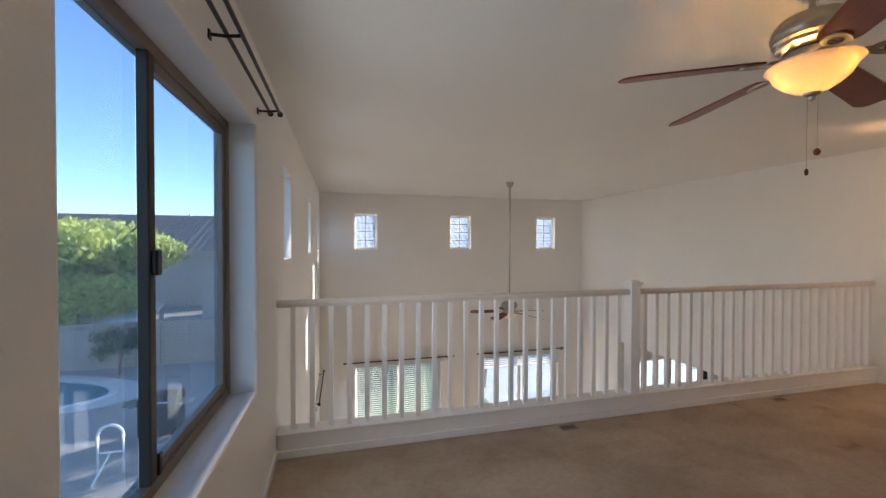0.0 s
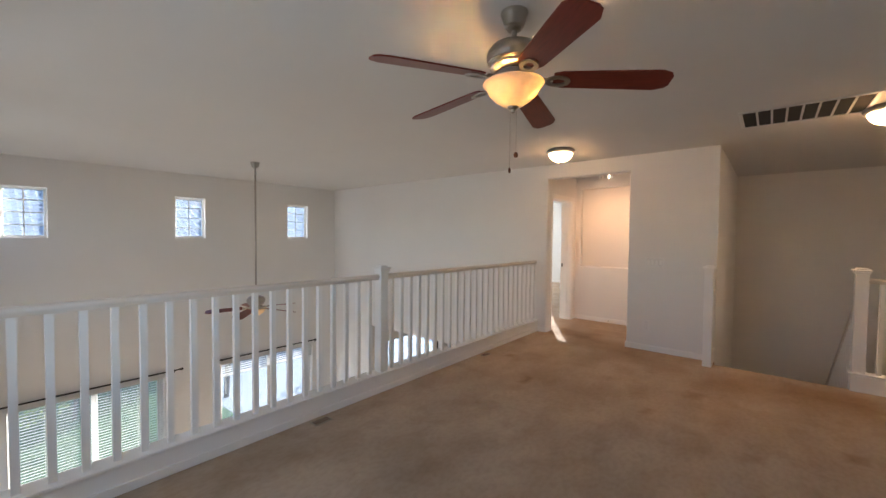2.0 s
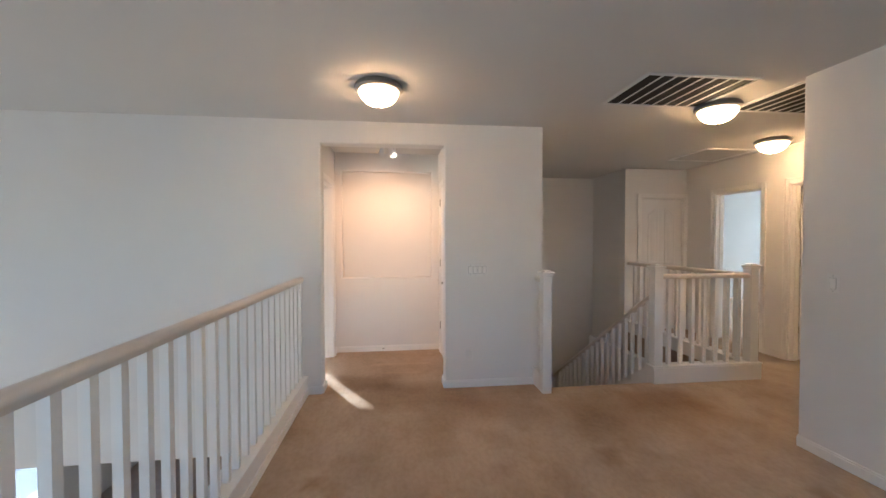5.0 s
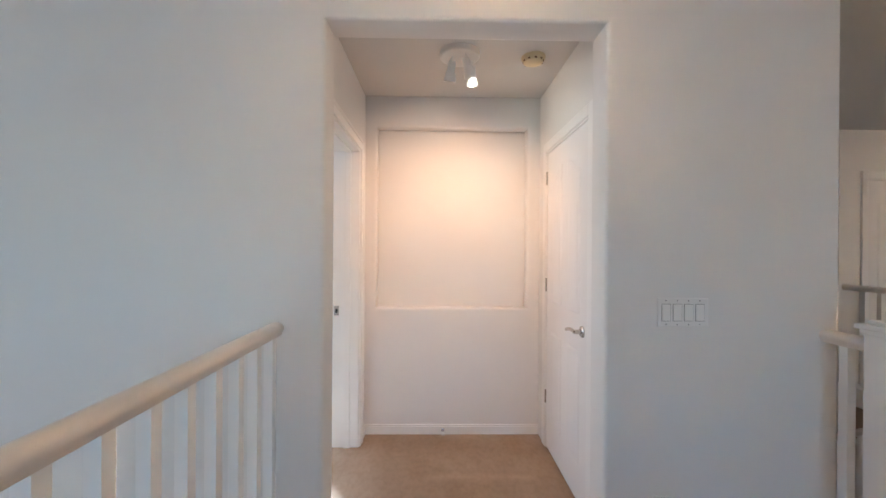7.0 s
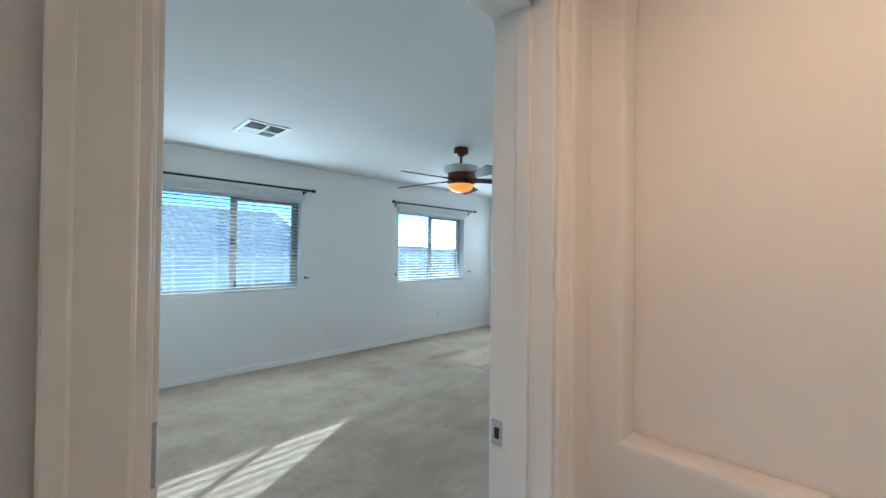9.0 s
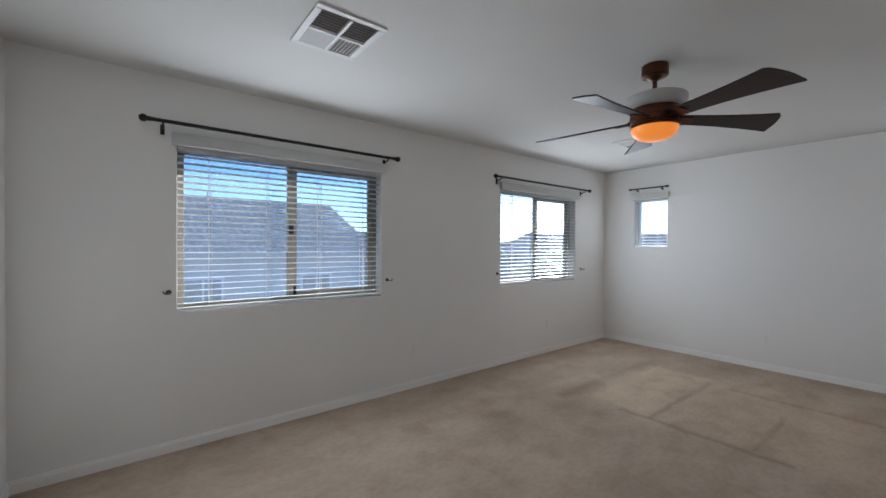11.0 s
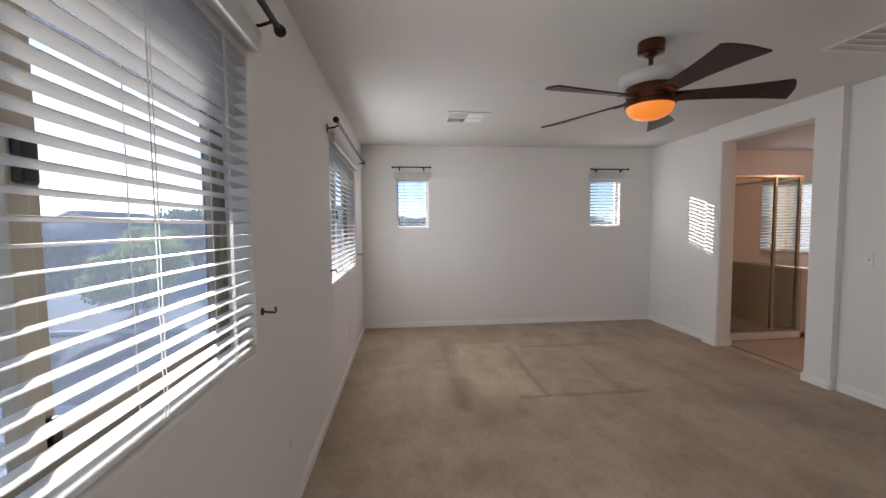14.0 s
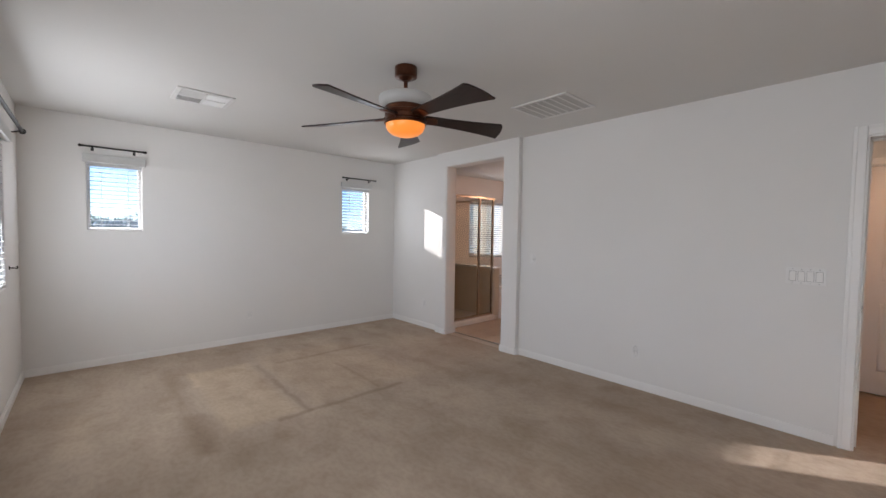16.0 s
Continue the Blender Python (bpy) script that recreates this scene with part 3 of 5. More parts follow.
def raised_panel(x0, x1, z0, z1, rise, toward, y, way):
    """A moulded panel on a door face at y, standing out along way."""
    bm = bmesh.new()
    rings = []
    for inset, out in ((0.0, 0.0), (0.010, 0.006), (0.020, 0.006), (0.034, 0.0015), (0.058, 0.007)):
        rings.append([bm.verts.new((px, y + way * out, pz)) for px, pz in panel_outline(x0, x1, z0, z1, rise, toward, inset)])
    for p, q in zip(rings, rings[1:]):
        for i in range(len(p)):
            bm.faces.new((p[i], p[(i + 1) % len(p)], q[(i + 1) % len(p)], q[i]))
    bm.faces.new(rings[-1])
    bm.faces.new(rings[0])
    return bm


def lever(parent, x, y, z, way, along):
    """A lever handle on a door face at y."""
    root = part("handle", lathe([(0.0, 0.0), (0.031, 0.0), (0.031, 0.006), (0.024, 0.011), (0.012, 0.013), (0.011, 0.045), (0.0, 0.045)] if way > 0 else
                                [(0.0, 0.0), (0.031, 0.0), (0.031, -0.006), (0.024, -0.011), (0.012, -0.013), (0.011, -0.045), (0.0, -0.045)], (x, y, z), 24, "y"), SATIN, parent, "satin nickel door lever", True)
    pts = [(x + along * d, y + way * (0.042 + 0.006 * math.sin(d * 20)), z - 0.010 * (d / 0.11) ** 2 + 0.006 * math.sin(d * 26)) for d in (0.0, 0.02, 0.04, 0.06, 0.08, 0.1, 0.112)]
    part("lever", tube(pts, 0.0095, 10), SATIN, root, smooth=True)
    return root


def panel_door(name, label, width, height=2.03, hinges=True, lever_side=1, thick=0.035, levers=(1, 1), kind=""):
    """A moulded four-panel door; its hinge edge on the local z axis, the leaf along +x, its thickness along +y."""
    root = thing(name, label, "door", kind=kind)
    part("leaf", box(0, width, 0, thick, 0.012, height, 0.002), DOORWHITE, root)
    m, g = 0.105, 0.095
    mid = width / 2
    for y, way in ((0.0, -1), (thick, 1)):
        for x0, x1, toward in ((m, mid - g / 2, 1), (mid + g / 2, width - m, -1)):
            part("panel", raised_panel(x0, x1, 0.22, 0.82, 0, 1, y, way), DOORWHITE, root, smooth=True)
            part("panel", raised_panel(x0, x1, 1.02, height - 0.13, 0.09, toward, y, way), DOORWHITE, root, smooth=True)
    if levers[0]:
        lever(root, width - 0.065, 0.0, 0.94, -1, -1)
    if levers[1]:
        lever(root, width - 0.065, thick, 0.94, 1, -1)
    if hinges:
        for z in (0.31, 1.08, 1.815):
            h = part("hinge", lathe([(0.0, 0), (0.006, 0), (0.006, 0.09), (0.0, 0.09)], (-0.004, thick + 0.005 if lever_side > 0 else -0.005, z), 10), SATIN, root, "satin nickel hinge", True)
            part("hinge_leaf", box(-0.001, 0.002, 0.002, thick - 0.004, z, z + 0.09), SATIN, h)
    return root


door_frame("door_frame_bedroom", "y", HALL_N, 3.33, 5.60, 6.395, 2.05)
bed_door = panel_door("bedroom_door", "open white moulded four-panel bedroom door with nickel levers", 0.752)
bed_door.matrix_world = pose(5.655, 3.345, 0, 0, 0, 87.6)
strike = thing("strike_plate", "small nickel strike plate on the bedroom door jamb", "strike plate")
part("plate", box(6.373, 6.3765, 3.292, 3.324, 0.908, 0.972, 0.001), SATIN, strike)
part("latch_hole", box(6.3715, 6.3735, 3.300, 3.314, 0.925, 0.953), DARK, strike)
for z in (0.31, 1.10, 1.815):
    hl = thing("jamb_hinge", "nickel butt hinge leaf screwed to the door jamb", "hinge", group="bedroom door hinges")
    bm = bmesh.new()
    add_prism(bm, [(3.268 + 0.03 * c, z + 0.045 + 0.045 * s) for c, s in ((-0.9, -1), (0.55, -1), (0.9, -0.8), (1, -0.6), (1, 0.6), (0.9, 0.8), (0.55, 1), (-0.9, 1))], 0, 0.0025, Matrix(((0, 0, 1, 5.618), (1, 0, 0, 0), (0, 1, 0, 0), (0, 0, 0, 1))))
    part("leaf", bm, SATIN, hl)
    for dz, dy in ((0.015, 0.008), (0.045, -0.006), (0.075, 0.008)):
        part("screw", lathe([(0, 0), (0.0045, 0), (0.003, 0.0015), (0, 0.0015)], (5.6205, 3.270 + dy, z + dz), 10, "x"), NICKEL, hl)

door_frame("door_frame_closet", "y", HALL_S - 0.12, HALL_S, 5.64, 6.40, 2.05, (0, 1), beads=False)
closet = panel_door("closet_door", "closed white moulded four-panel hall door with nickel lever", 0.72, lever_side=-1)
closet.matrix_world = pose(6.38, HALL_S - 0.004, 0, 0, 0, 180)
slab("closet_back", 5.5, 6.5, 1.55, 1.6, 0.0, CEIL, PAINT, "plain closet wall", "wall")

door_frame("door_frame_study", "y", -2.22, -2.1, 5.95, 6.67, 2.05, (1, 1))
door_frame("door_frame_hall_bath", "y", -2.22, -2.1, 4.85, 5.61, 2.05, (1, 1))
door_frame("door_frame_linen", "x", 7.22, 7.35, -2.045, -1.335, 2.05, (1, 0))
linen = panel_door("linen_door", "closed white moulded panel linen closet door", 0.672, lever_side=-1)
linen.matrix_world = pose(7.235, -1.355, 0, 0, 0, -90)
hb_door = panel_door("hall_bath_door", "white moulded panel door standing open into the hall bath", 0.73, lever_side=1)
hb_door.matrix_world = pose(5.585, -2.225, 0, 0, 0, -116)


# ---- railings ----
def newel(name, x, y, top, w=0.088, parent=None, z0=0.0):
    root = part(name, box(x - w / 2, x + w / 2, y - w / 2, y + w / 2, z0, top - 0.05, 0.004), TRIM, parent)
    part("collar", box(x - w / 2 - 0.008, x + w / 2 + 0.008, y - w / 2 - 0.008, y + w / 2 + 0.008, top - 0.052, top - 0.034, 0.004), TRIM, root)
    bm = box(x - w / 2 - 0.018, x + w / 2 + 0.018, y - w / 2 - 0.018, y + w / 2 + 0.018, top - 0.034, top - 0.014, 0.005)
    add_box(bm, x - w / 2 + 0.006, x + w / 2 - 0.006, y - w / 2 + 0.006, y + w / 2 - 0.006, top - 0.015, top, 0.006)
    part("cap", bm, TRIM, root)
    return root


def rail_profile(w=0.062, h=0.05):
    """The rounded section of a handrail."""
    pts = [(-w * 0.36, 0), (w * 0.36, 0), (w * 0.40, h * 0.2), (w * 0.5, h * 0.42)]
    for i in range(7):
        a = math.pi * i / 6
        pts.append((w * 0.5 * math.cos(a), h * 0.6 + h * 0.4 * math.sin(a)))
    return pts + [(-w * 0.5, h * 0.42), (-w * 0.40, h * 0.2)]


def handrail(p, q, w=0.062, h=0.05):
    """A handrail whose underside runs from p to q."""
    p, q = Vector(p), Vector(q)
    side = (q - p).cross(Vector((0, 0, 1))).normalized()
    bm = bmesh.new()
    ends = [[bm.verts.new(e + side * a + Vector((0, 0, b))) for a, b in rail_profile(w, h)] for e in (p, q)]
    k = len(ends[0])
    for i in range(k):
        bm.faces.new((ends[0][i], ends[0][(i + 1) % k], ends[1][(i + 1) % k], ends[1][i]))
    bm.faces.new(ends[0])
    bm.faces.new(ends[1])
    return bm


def curb(parent, x0, x1, y0, y1, h=0.172):
    bm = box(x0, x1, y0, y1, 0, h - 0.02, 0.003)
    part("base", bm, TRIM, parent)
    part("base_cap", box(x0, x1, y0 - 0.012, y1 + 0.012, h - 0.02, h, 0.006), TRIM, parent)


BALUSTER = finish("baluster", box(-0.0165, 0.0165, -0.0165, 0.0165, 0, 0.866, 0.0), TRIM)
loft_rail = thing("loft_railing", "white painted loft railing with square balusters and newel post", "railing", (2.2, 3.265, 0))
curb(loft_rail, XW, XD, 3.207, 3.325)
part("shoe_moulding", box(XW, XD, 3.192, 3.207, 0.0, 0.055, 0.004), TRIM, loft_rail)
newel("newel_post", 2.207, 3.258, 1.15, 0.09, loft_rail, 0.172)
part("handrail", handrail((XW, 3.262, 1.024), (2.165, 3.262, 1.024)), WARMRAIL, loft_rail, smooth=True)
part("handrail", handrail((2.25, 3.262, 1.024), (XD, 3.262, 1.024)), WARMRAIL, loft_rail, smooth=True)
xs = [-0.584 + 0.1262 * k for k in range(22)] + [2.333 + 0.1246 * k for k in range(24)]
for x in xs:
    if x < 2.12 or 2.3 < x < 5.24:
        part("baluster", BALUSTER, TRIM, loft_rail).location = (x, 3.258, 0.168)

# stair side: short rail at the wall's end, post, stair rail and landing rails
stub = thing("stair_post_railing", "white newel post with a short railing fixed to the wall end", "railing", (5.07, 1.03, 0))
newel("newel_post", 5.045, 1.035, 1.125, 0.085, stub)
part("base", box(5.087, 5.262, 0.992, 1.078, 0, 0.15, 0.004), TRIM, stub)
part("base_cap", box(5.087, 5.262, 0.982, 1.088, 0.15, 0.172, 0.005), TRIM, stub)
part("handrail", handrail((5.087, 1.035, 1.005), (5.262, 1.035, 1.005)), WARMRAIL, stub, smooth=True)
part("baluster", BALUSTER, TRIM, stub).location = (5.18, 1.035, 0.168)

land = thing("landing_railing", "white painted railing round the stair opening", "railing", (5.1, -0.6, 0))
curb(land, 5.10, 5.22, -1.24, -0.08)
part("base", box(5.22, 7.22, -1.2, -1.085, 0, 0.152, 0.003), TRIM, land)
part("base_cap", box(5.22, 7.22, -1.212, -1.073, 0.152, 0.172, 0.005), TRIM, land)
newel("newel_post", 5.16, -0.135, 1.16, 0.09, land, 0.0)
newel("newel_post", 5.16, -1.17, 1.16, 0.09, land, 0.0)
part("handrail", handrail((5.16, -1.13, 1.018), (5.16, -0.18, 1.018)), WARMRAIL, land, smooth=True)
part("handrail", handrail((5.2, -1.143, 1.018), (7.22, -1.143, 1.018)), WARMRAIL, land, smooth=True)
for k in range(7):
    part("baluster", BALUSTER, TRIM, land).location = (5.16, -0.27 - 0.1262 * k, 0.168)
for k in range(15):
    part("baluster", BALUSTER, TRIM, land).location = (5.31 + 0.1246 * k, -1.143, 0.168)

RISE, RUN = 0.184, 0.27
steps = thing("staircase", "carpeted stairs going down between painted walls", "stairs", (5.2, 0.5, -RISE))
for k in range(11):
    x = 5.15 + RUN * k
    part("tread", box(x, x + RUN + 0.03, -0.09, 0.988, -RISE * (k + 1) - 0.15, -RISE * (k + 1), 0.012), CARPET, steps)
part("stringer", add_prism(bmesh.new(), [(5.225, -0.105), (5.1 + RUN * 11, -0.02 - RISE * 11), (5.1 + RUN * 11, -0.4 - RISE * 11), (5.225, -0.485)], 0, 0.03, Matrix(((1, 0, 0, 0), (0, 0, 1, -0.15), (0, 1, 0, 0.26), (0, 0, 0, 1)))), TRIM, steps)
stair_rail = thing("stair_railing", "white sloping stair railing with square balusters", "railing", (5.3, -0.135, -0.1))
slope = RISE / RUN
part("handrail", handrail((5.2, -0.135, 0.84), (5.2 + 2.6, -0.135, 0.84 - 2.6 * slope)), WARMRAIL, stair_rail, smooth=True)
for k in range(20):
    d = 0.09 + 0.125 * k
    part("baluster", BALUSTER, TRIM, stair_rail).location = (5.2 + d, -0.135, 0.0 - d * slope)


# ---- windows and blinds ----
def placed(side, plane):
    """Boxes on a wall: u along it, w out of the room from its inner face, z up."""
    def bx(u0, u1, w0, w1, z0, z1, bev=0.0):
        if side == "north":
            return box(u0, u1, plane + w0, plane + w1, z0, z1, bev)
        if side == "east":
            return box(plane + w0, plane + w1, u0, u1, z0, z1, bev)
        if side == "west":
            return box(plane - w1, plane - w0, u0, u1, z0, z1, bev)
        return box(u0, u1, plane - w1, plane - w0, z0, z1, bev)
    return bx


def window(name, side, plane, o, mat, label, pane=None, slider=True, grid=(0, 0), latch=False, depth=0.095, fw=0.045, middle=None, sash=None, stile=None):
    u0, u1, z0, z1 = o
    bx = placed(side, plane)
    root = thing(name, label, "window", kind="structure")
    d0, d1 = depth, depth + 0.06
    part("window_frame", bx(u0, u0 + fw, d0, d1, z0, z1, 0.004), mat, root)
    part("window_frame", bx(u1 - fw, u1, d0, d1, z0, z1, 0.004), mat, root)
    part("window_frame", bx(u0 + fw, u1 - fw, d0, d1, z1 - fw, z1, 0.004), mat, root)
    part("window_frame", bx(u0 + fw, u1 - fw, d0, d1, z0, z0 + fw, 0.004), mat, root)
    halves = [(u0 + fw, u1 - fw)]
    if slider:
        mid = middle or (u0 + u1) / 2
        part("meeting_stile", bx(mid - 0.03, mid + 0.012, d0 - 0.004, d0 + 0.03, z0 + fw, z1 - fw, 0.004), stile or mat, root)
        part("meeting_stile", bx(mid + 0.012, mid + 0.05, d0 + 0.012, d0 + 0.045, z0 + fw, z1 - fw, 0.004), sash or mat, root)
        part("sash_rail", bx(mid + 0.05, u1 - fw, d0 + 0.01, d0 + 0.04, z0 + fw, z0 + fw + 0.035, 0.003), mat, root)
        part("sash_rail", bx(mid + 0.05, u1 - fw, d0 + 0.01, d0 + 0.04, z1 - fw - 0.035, z1 - fw, 0.003), mat, root)
        part("sash_stile", bx(u1 - fw - 0.035, u1 - fw, d0 + 0.01, d0 + 0.04, z0 + fw + 0.035, z1 - fw - 0.035, 0.003), mat, root)
        halves = [(u0 + fw, mid - 0.028), (mid + 0.048, u1 - fw - 0.03)]
        if latch:
            zc = (z0 + z1) / 2 + 0.02
            part("latch", bx(mid - 0.022, mid + 0.014, d0 - 0.022, d0 - 0.003, zc - 0.04, zc + 0.04, 0.006), BLACK, root, "black window latch")
            part("latch", bx(mid + 0.02, mid + 0.04, d0 - 0.008, d0 + 0.012, z0 + fw + 0.005, z0 + fw + 0.075, 0.003), BLACK, root, "black sash stop")
    for a, b in halves:
        p = part("pane", bx(a, b, d0 + 0.03, d0 + 0.034, z0 + fw, z1 - fw), pane or PANE, root)
        p.visible_shadow = False
    nu, nz = grid
    for k in range(1, nu):
        u = u0 + (u1 - u0) * k / nu
        part("muntin", bx(u - 0.008, u + 0.008, d0 + 0.02, d0 + 0.029, z0 + fw, z1 - fw), TRIM, root)
    for k in range(1, nz):
        z = z0 + (z1 - z0) * k / nz
        part("muntin", bx(u0 + fw, u1 - fw, d0 + 0.019, d0 + 0.028, z - 0.008, z + 0.008), TRIM, root)
    return root


def blind(side, plane, o, label, pitch=0.0435, w0=0.002, tilt=0.0, group="", bottom=None, cords=(0.15, 0.5, 0.85), wand=True):
    """A venetian blind hung inside an opening."""
    u0, u1, z0, z1 = o
    u0, u1 = u0 + 0.004, u1 - 0.004
    bx = placed(side, plane)
    c = {"north": ((u0 + u1) / 2, plane + 0.03, z1), "east": (plane + 0.03, (u0 + u1) / 2, z1), "west": (plane - 0.03, (u0 + u1) / 2, z1)}[side]
    root = thing("window_blind", label, "blind", c, group=group)
    part("valance", bx(u0 - 0.035, u1 + 0.035, -0.045, -0.003, z1 - 0.018, z1 + 0.062, 0.005), SLAT, root)
    part("headrail", bx(u0, u1, 0.0, 0.058, z1 - 0.05, z1 - 0.004), SLAT, root)
    zb = z0 + 0.012 if bottom is None else bottom
    part("bottom_rail", bx(u0, u1, w0, w0 + 0.05, zb, zb + 0.016, 0.004), SLAT, root)
    half = (u1 - u0) / 2
    bm = bmesh.new()
    sec = [(-0.025, 0.0), (-0.012, 0.0022), (0.0, 0.003), (0.012, 0.0022), (0.025, 0.0)]
    for n, (w, z) in enumerate(sec[:-1]):
        wv, zv = sec[n + 1]
        v = [bm.verts.new(p) for p in ((-half, w, z), (half, w, z), (half, wv, zv), (-half, wv, zv))]
        bm.faces.new(v)
        v = [bm.verts.new(p) for p in ((-half, w, z - 0.0026), (-half, wv, zv - 0.0026), (half, wv, zv - 0.0026), (half, w, z - 0.0026))]
        bm.faces.new(v)
    for w, z in (sec[0], sec[-1]):
        bm.faces.new([bm.verts.new(p) for p in ((-half, w, z), (half, w, z), (half, w, z - 0.0026), (-half, w, z - 0.0026))])
    slat = finish("slat", bm, SLAT)
    turn = {"north": 0, "east": -90, "west": 90}[side]
    z, wm = zb + 0.016 + pitch * 0.6, w0 + 0.025
    place = {"north": lambda z: (c[0], plane + wm, z), "east": lambda z: (plane + wm, c[1], z), "west": lambda z: (plane - wm, c[1], z)}[side]
    while z < z1 - 0.055:
        s = part("slat", slat, SLAT, root)
        s.matrix_basis = pose(*place(z), 0, 0, turn) @ pose(0, 0, 0, tilt)
        z += pitch
    for f in cords:
        u = u0 + (u1 - u0) * f
        for w in (w0 - 0.003, w0 + 0.052):
            part("cord", bx(u - 0.0012, u + 0.0012, w, w + 0.002, zb + 0.01, z1 - 0.05), CORD, root)
        part("cord", bx(u + 0.012, u + 0.014, w0 - 0.003, w0 - 0.001, zb + 0.01, z1 - 0.05), CORD, root)
    if wand:
        u = u0 + 0.07
        part("wand", bx(u, u + 0.008, -0.012, -0.004, z1 - 0.62, z1 - 0.07, 0.002), SLAT, root)
    return root


def curtain_rod(side, plane, a, b, z, out=0.085, r=0.0125, label="black metal curtain rod with ball finials", group="", double=0.0, finial=0.024):
    """A rod along a wall with brackets and end knobs."""
    def at(u, w, zz):
        return {"north": (u, plane - w, zz), "east": (plane - w, u, zz), "west": (plane + w, u, zz)}[side]
    root = thing("curtain_rod", label, "curtain rod", at((a + b) / 2, 0, z), group=group)
    for w in (out,) if not double else (out, out + double):
        part("rod", tube([at(a, w, z), at(b, w, z)], r, 12), BLACK, root, smooth=True)
        for e, s in ((a, -1), (b, 1)):
            prof = [(0.0, -0.006 * s), (r * 1.3, -0.004 * s), (r * 1.3, 0.006 * s)] + [(finial * math.sin(math.pi * (0.15 + 0.85 * i / 8)), s * (0.006 + finial - finial * math.cos(math.pi * (0.15 + 0.85 * i / 8)))) for i in range(9)]
            part("finial", lathe(prof, at(e, w, z), 18, "x" if side == "north" else "y"), BLACK, root, smooth=True)
    last = out + double
    spots = [a + 0.07, b - 0.07] + ([(a + b) / 2] if double and b - a > 1 else [])
    for u in spots:
        br = part("bracket", tube([at(u, 0.004, z - (0.035 if r > 0.01 else 0.018)), at(u, 0.004 + last * 0.5, z - (0.03 if r > 0.01 else 0.018)), at(u, last, z - r - 0.003)], 0.006, 8), BLACK, root, smooth=True)
        lo, hi = at(u - 0.012, 0.0, z - (0.07 if r > 0.01 else 0.035)), at(u + 0.012, 0.006, z - 0.005)
        part("plate", box(min(lo[0], hi[0]), max(lo[0], hi[0]), min(lo[1], hi[1]), max(lo[1], hi[1]), lo[2], hi[2]), BLACK, br)
    return root


bed_w = "two-pane tan vinyl sliding bedroom window"
window("window_1", "north", YB, W1, VINYL, bed_w, PANE_TINT, latch=True)
window("window_2", "north", YB, W2, VINYL, bed_w, PANE_TINT, latch=True)
window("window_3", "east", XB, S1, TRIM, "small fixed bedroom window", PANE_EAST, slider=False, fw=0.025)
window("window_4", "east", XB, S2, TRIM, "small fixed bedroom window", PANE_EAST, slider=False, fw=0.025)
window("window_5", "east", XB, BATHWIN, VINYL, "bathroom window above the tub", PANE_TINT)
blind("north", YB, W1, "open white faux-wood venetian blind in wide window", group="bedroom blinds", cords=(0.12, 0.37, 0.63, 0.88), tilt=-6, wand=False)
blind("north", YB, W2, "open white faux-wood venetian blind in wide window", group="bedroom blinds", cords=(0.12, 0.37, 0.63, 0.88), tilt=9, wand=False)
blind("east", XB, S1, "open white venetian blind in small square window", group="bedroom blinds", cords=(0.25, 0.75), wand=False, tilt=1)
blind("east", XB, S2, "open white venetian blind in small square window", group="bedroom blinds", cords=(0.25, 0.75), wand=False, tilt=-10)
blind("east", XB, BATHWIN, "half-closed white venetian blind over the bathtub", cords=(0.2, 0.8), tilt=-35, wand=False)
curtain_rod("north", YB, 6.05, 7.835, 2.172, group="bedroom curtain rods")
curtain_rod("north", YB, 9.165, 11.0, 2.168, group="bedroom curtain rods")
curtain_rod("east", XB, 6.565, 7.03, 2.19, 0.06, 0.009, "short black curtain rod over small window", "bedroom curtain rods", finial=0.014)
curtain_rod("east", XB, 3.74, 4.25, 2.18, 0.06, 0.009, "short black curtain rod over small window", "bedroom curtain rods", finial=0.014)

window("window_6", "west", XW, (1.15, 2.62, 0.68, 2.09), GREYFRAME, "two-pane sliding loft window overlooking the back yard", PANE, latch=True, depth=0.13, middle=1.775, sash=TRIM, stile=DARKSTILE)
curtain_rod("west", XW, 1.02, 2.72, 2.19, 0.05, 0.008, "black double curtain rod over the loft window", double=0.05, finial=0.016)
n = 7
for o in GR_WINDOWS + [(7.3, 7.7, 0.38, 1.1)]:
    window("window_%d" % n, "west", XW, o, TRIM, "small high fixed window with muntin grid", PANE_HIGH, slider=False, grid=(2, 4), depth=0.08, fw=0.03)
    n += 1
for o in FAR_WINDOWS:
    window("window_%d" % n, "north", YF, o, TRIM, "small high fixed window with muntin grid", PANE_HIGH, slider=False, grid=(2, 4), depth=0.08, fw=0.03)
    n += 1
GLASS_DOORS = [(0.0, 1.82, -2.85, -1.03), (2.73, 4.66, -2.85, -1.03)]
for o in GLASS_DOORS:
    window("window_%d" % n, "north", YF, o, TRIM, "tall sliding window of the great room below", PANE)
    n += 1
window("window_%d" % n, "west", XW, (6.9, 8.2, -2.75, -1.2), TRIM, "lower side window of the great room", PANE)
window("window_%d" % (n + 1), "north", YB, KITCHEN[0], BLACK, "dark-framed sliding glass door of the room below", PANE)
window("window_%d" % (n + 2), "north", YB, KITCHEN[1], TRIM, "kitchen window of the room below", PANE)
window("window_%d" % (n + 4), "east", 10.8, STUDY, TRIM, "unseen window that lights the room behind the corridor", PANE)
window("window_%d" % (n + 3), "south", -5.6, (6.0, 7.7, 0.8, 2.15), TRIM, "unseen window that lights the room behind the corridor", PANE)
